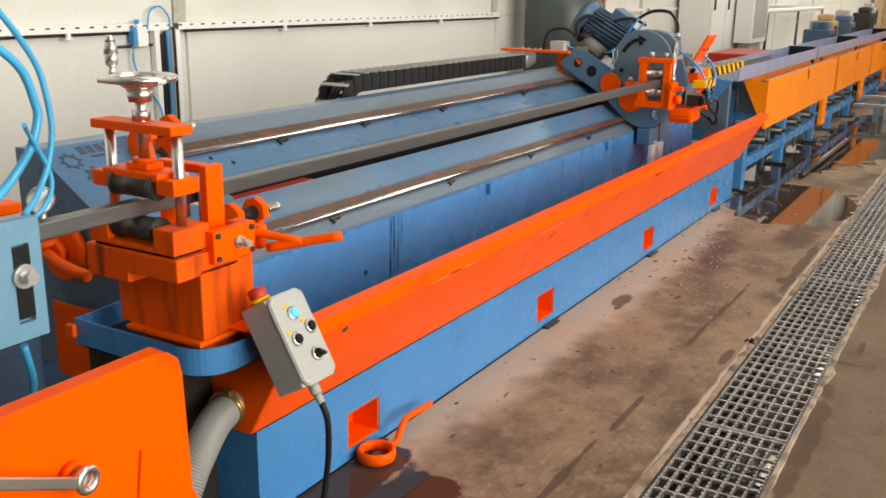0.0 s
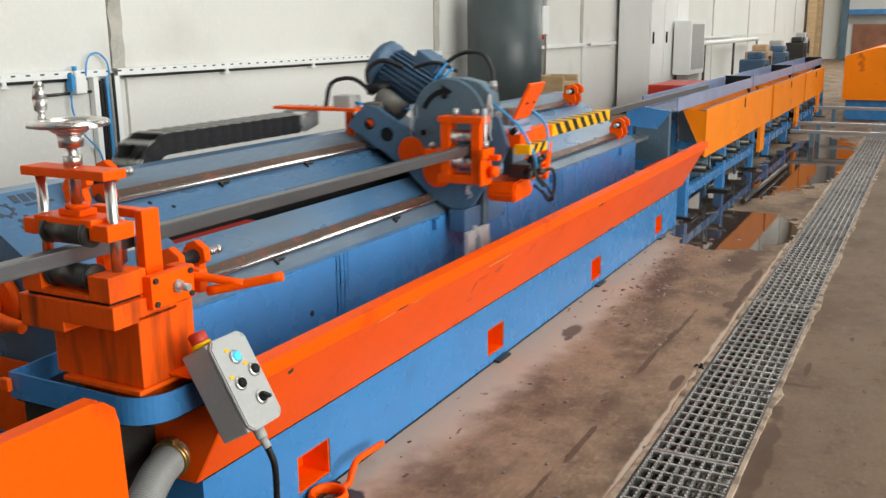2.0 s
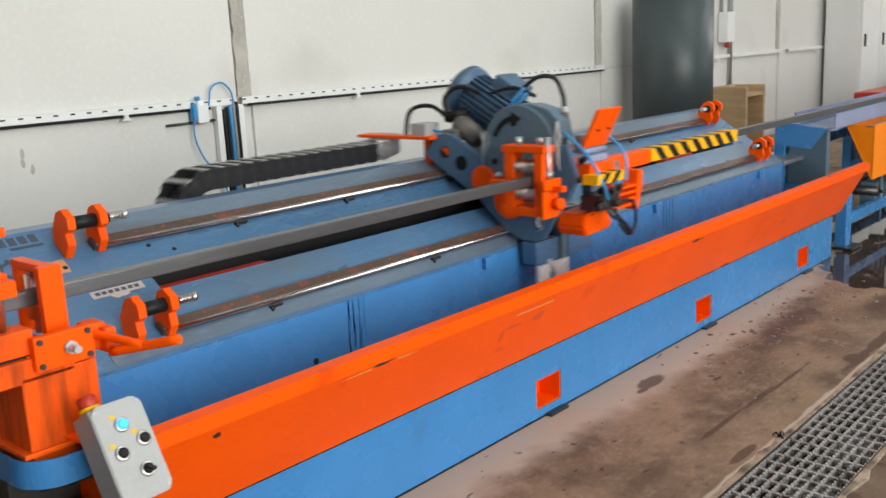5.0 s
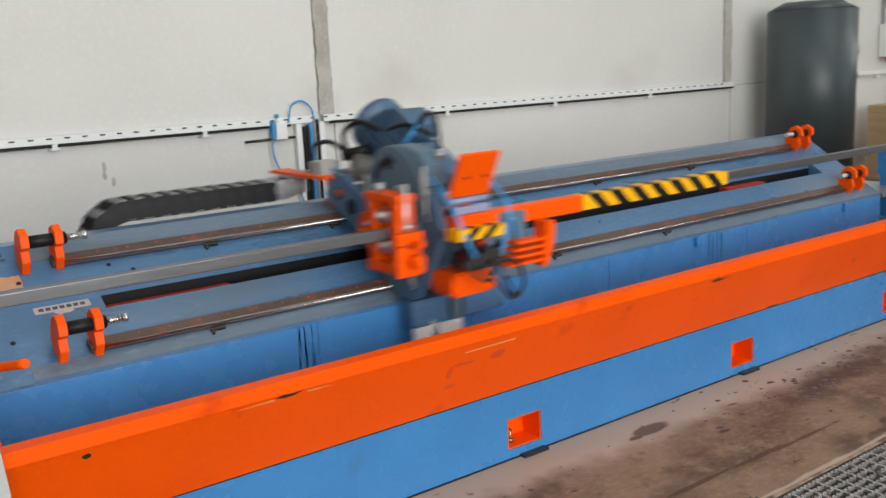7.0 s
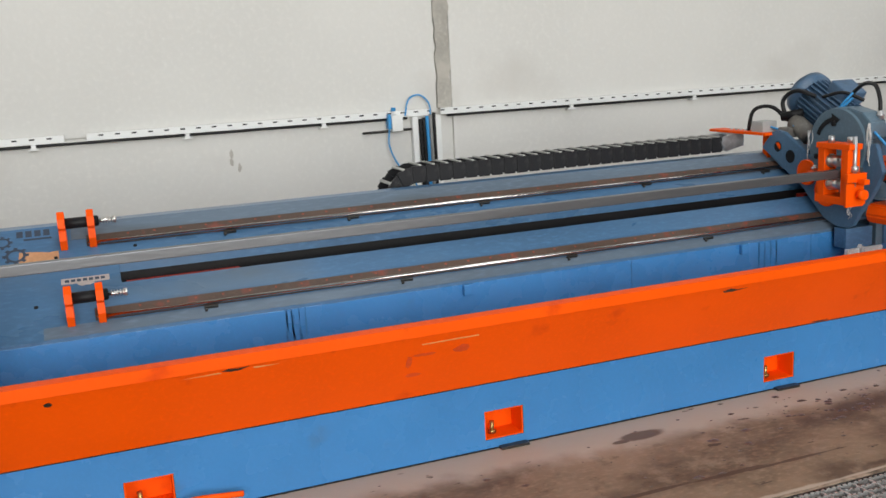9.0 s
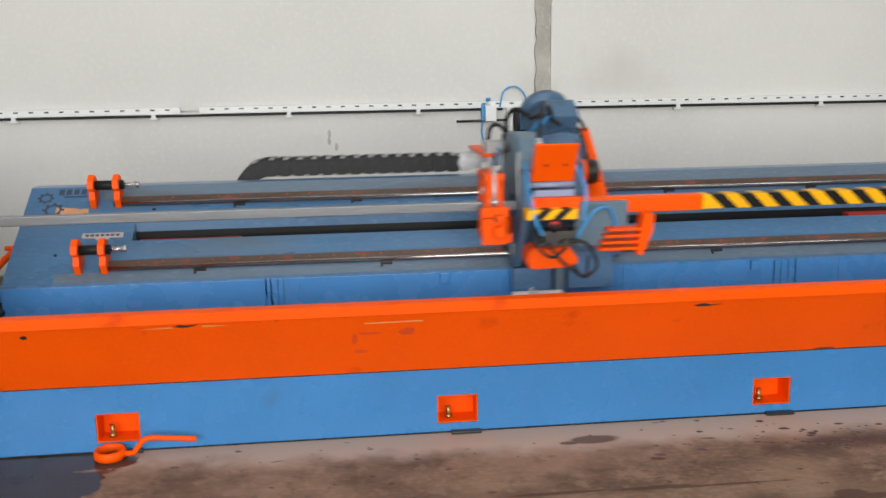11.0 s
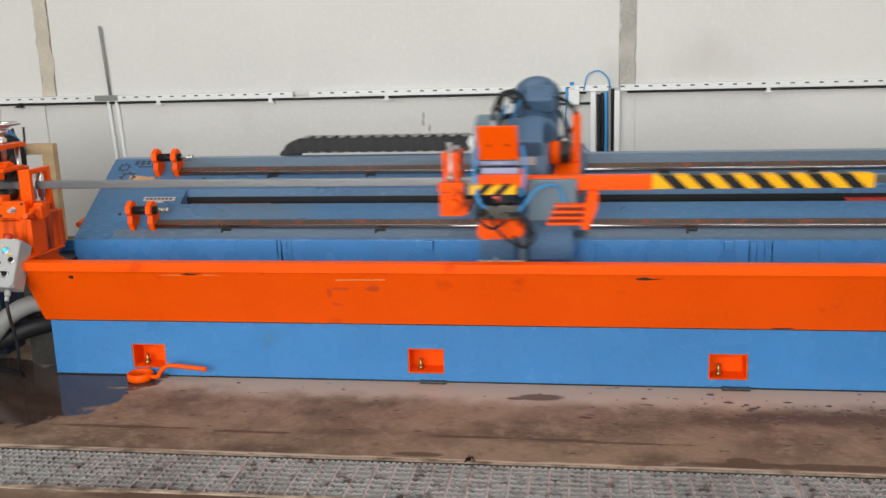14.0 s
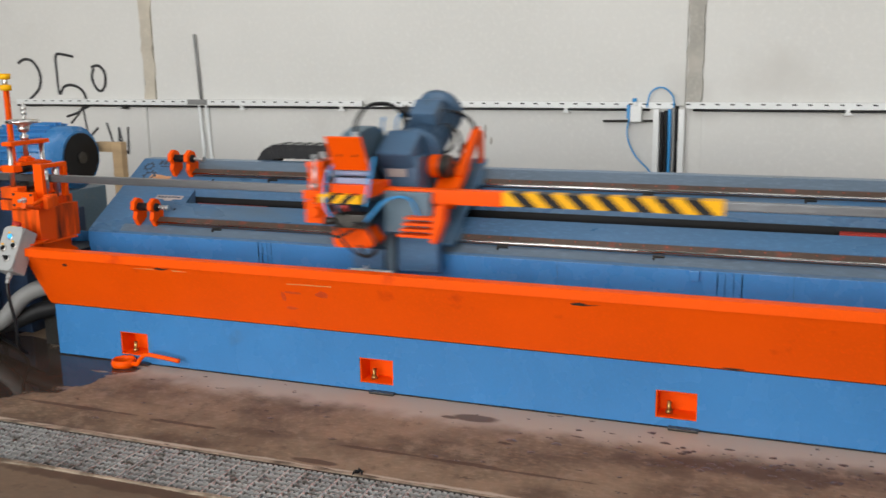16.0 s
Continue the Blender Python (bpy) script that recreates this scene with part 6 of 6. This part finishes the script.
for k, (x, y, z, h, m_) in enumerate(((14.6, 1.0, 0.0, 0.96, MOTOR_BLUE), (16.2, 1.2, 0.0, 1.05, WOODM), (17.6, 1.1, 0.0, 1.0, MOTOR_BLUE), (19.4, 1.4, 0.0, 1.08, GREYBOX), (21.2, 1.2, 0.0, 1.12, DARKSTEEL), (23.4, 1.4, 0.0, 1.2, ZINC))):
    uq = thing("line_unit", "far machine unit of the tube line", "machine unit")
    made("housing", lambda q: [boxl(q, (x, y, z), (x + 0.55, y + 0.4, h - 0.12), 0.02), boxl(q, (x + 0.1, y + 0.05, h - 0.12), (x + 0.42, y + 0.3, h), 0.03)], m_, uq)
    made("panel", lambda q: boxl(q, (x + 0.1, y - 0.008, h - 0.5), (x + 0.4, y - 0.001, h - 0.2), 0.003), BLACK, uq)
for x in (36.8, 38.6):
    tagged(made("column", lambda q: boxl(q, (x, 2.75, 0.0), (x + 0.7, 3.05, 7.0), 0.01), WOODM), "brown clad column by the wall", "column", kind="structure")
tagged(made("column", lambda q: boxl(q, (40.5, 1.95, 0.0), (40.8, 2.2, 7.0), 0.01), BLUE_DARK), "dark steel column of the hall", "column", kind="structure")
tagged(made("beam", lambda q: boxl(q, (40.5, -8, 1.78), (40.8, 1.94, 1.98), 0.01), BLUE), "blue steel beam across the end wall", "beam", kind="structure")
tagged(made("brick_panel", lambda q: boxl(q, (40.9, -8, 0.0), (40.99, 1.75, 1.40)), BRICKM), "bare red brick lower part of the end wall", "wall", kind="structure")
rb2 = thing("pipe_rack", "white pipes on props along the far wall", "pipe rack")
made("pipe", lambda q: cyl(q, (18.4, 2.95, 1.03), (25.5, 2.95, 1.03), 0.05, 14), WHITE, rb2)
for x in (18.8, 22.0, 25.2):
    made("prop", lambda q: cyl(q, (x, 2.9, 0.0), (x + 0.3, 2.95, 0.98), 0.03, 10), DARKSTEEL, rb2)


def motions():
    times = [0.0]
    while times[-1] < 15.95:
        times.append(round(times[-1] + 0.1, 3))
    walk(car, [(t, pose(car_x(t), 0, 0)) for t in times])
    frames = [k / 30 for k in range(481)]
    for i, o in enumerate(chain_links):
        heights = [chain_pose(i, t).translation.z for t in frames]
        rows = []
        for k, t in enumerate(frames):
            near = heights[max(0, k - 1):k + 2]
            if k % 3 == 0 or max(near) - min(near) > 1e-4:
                rows.append((t, chain_pose(i, t)))
        walk(o, rows)


motions()
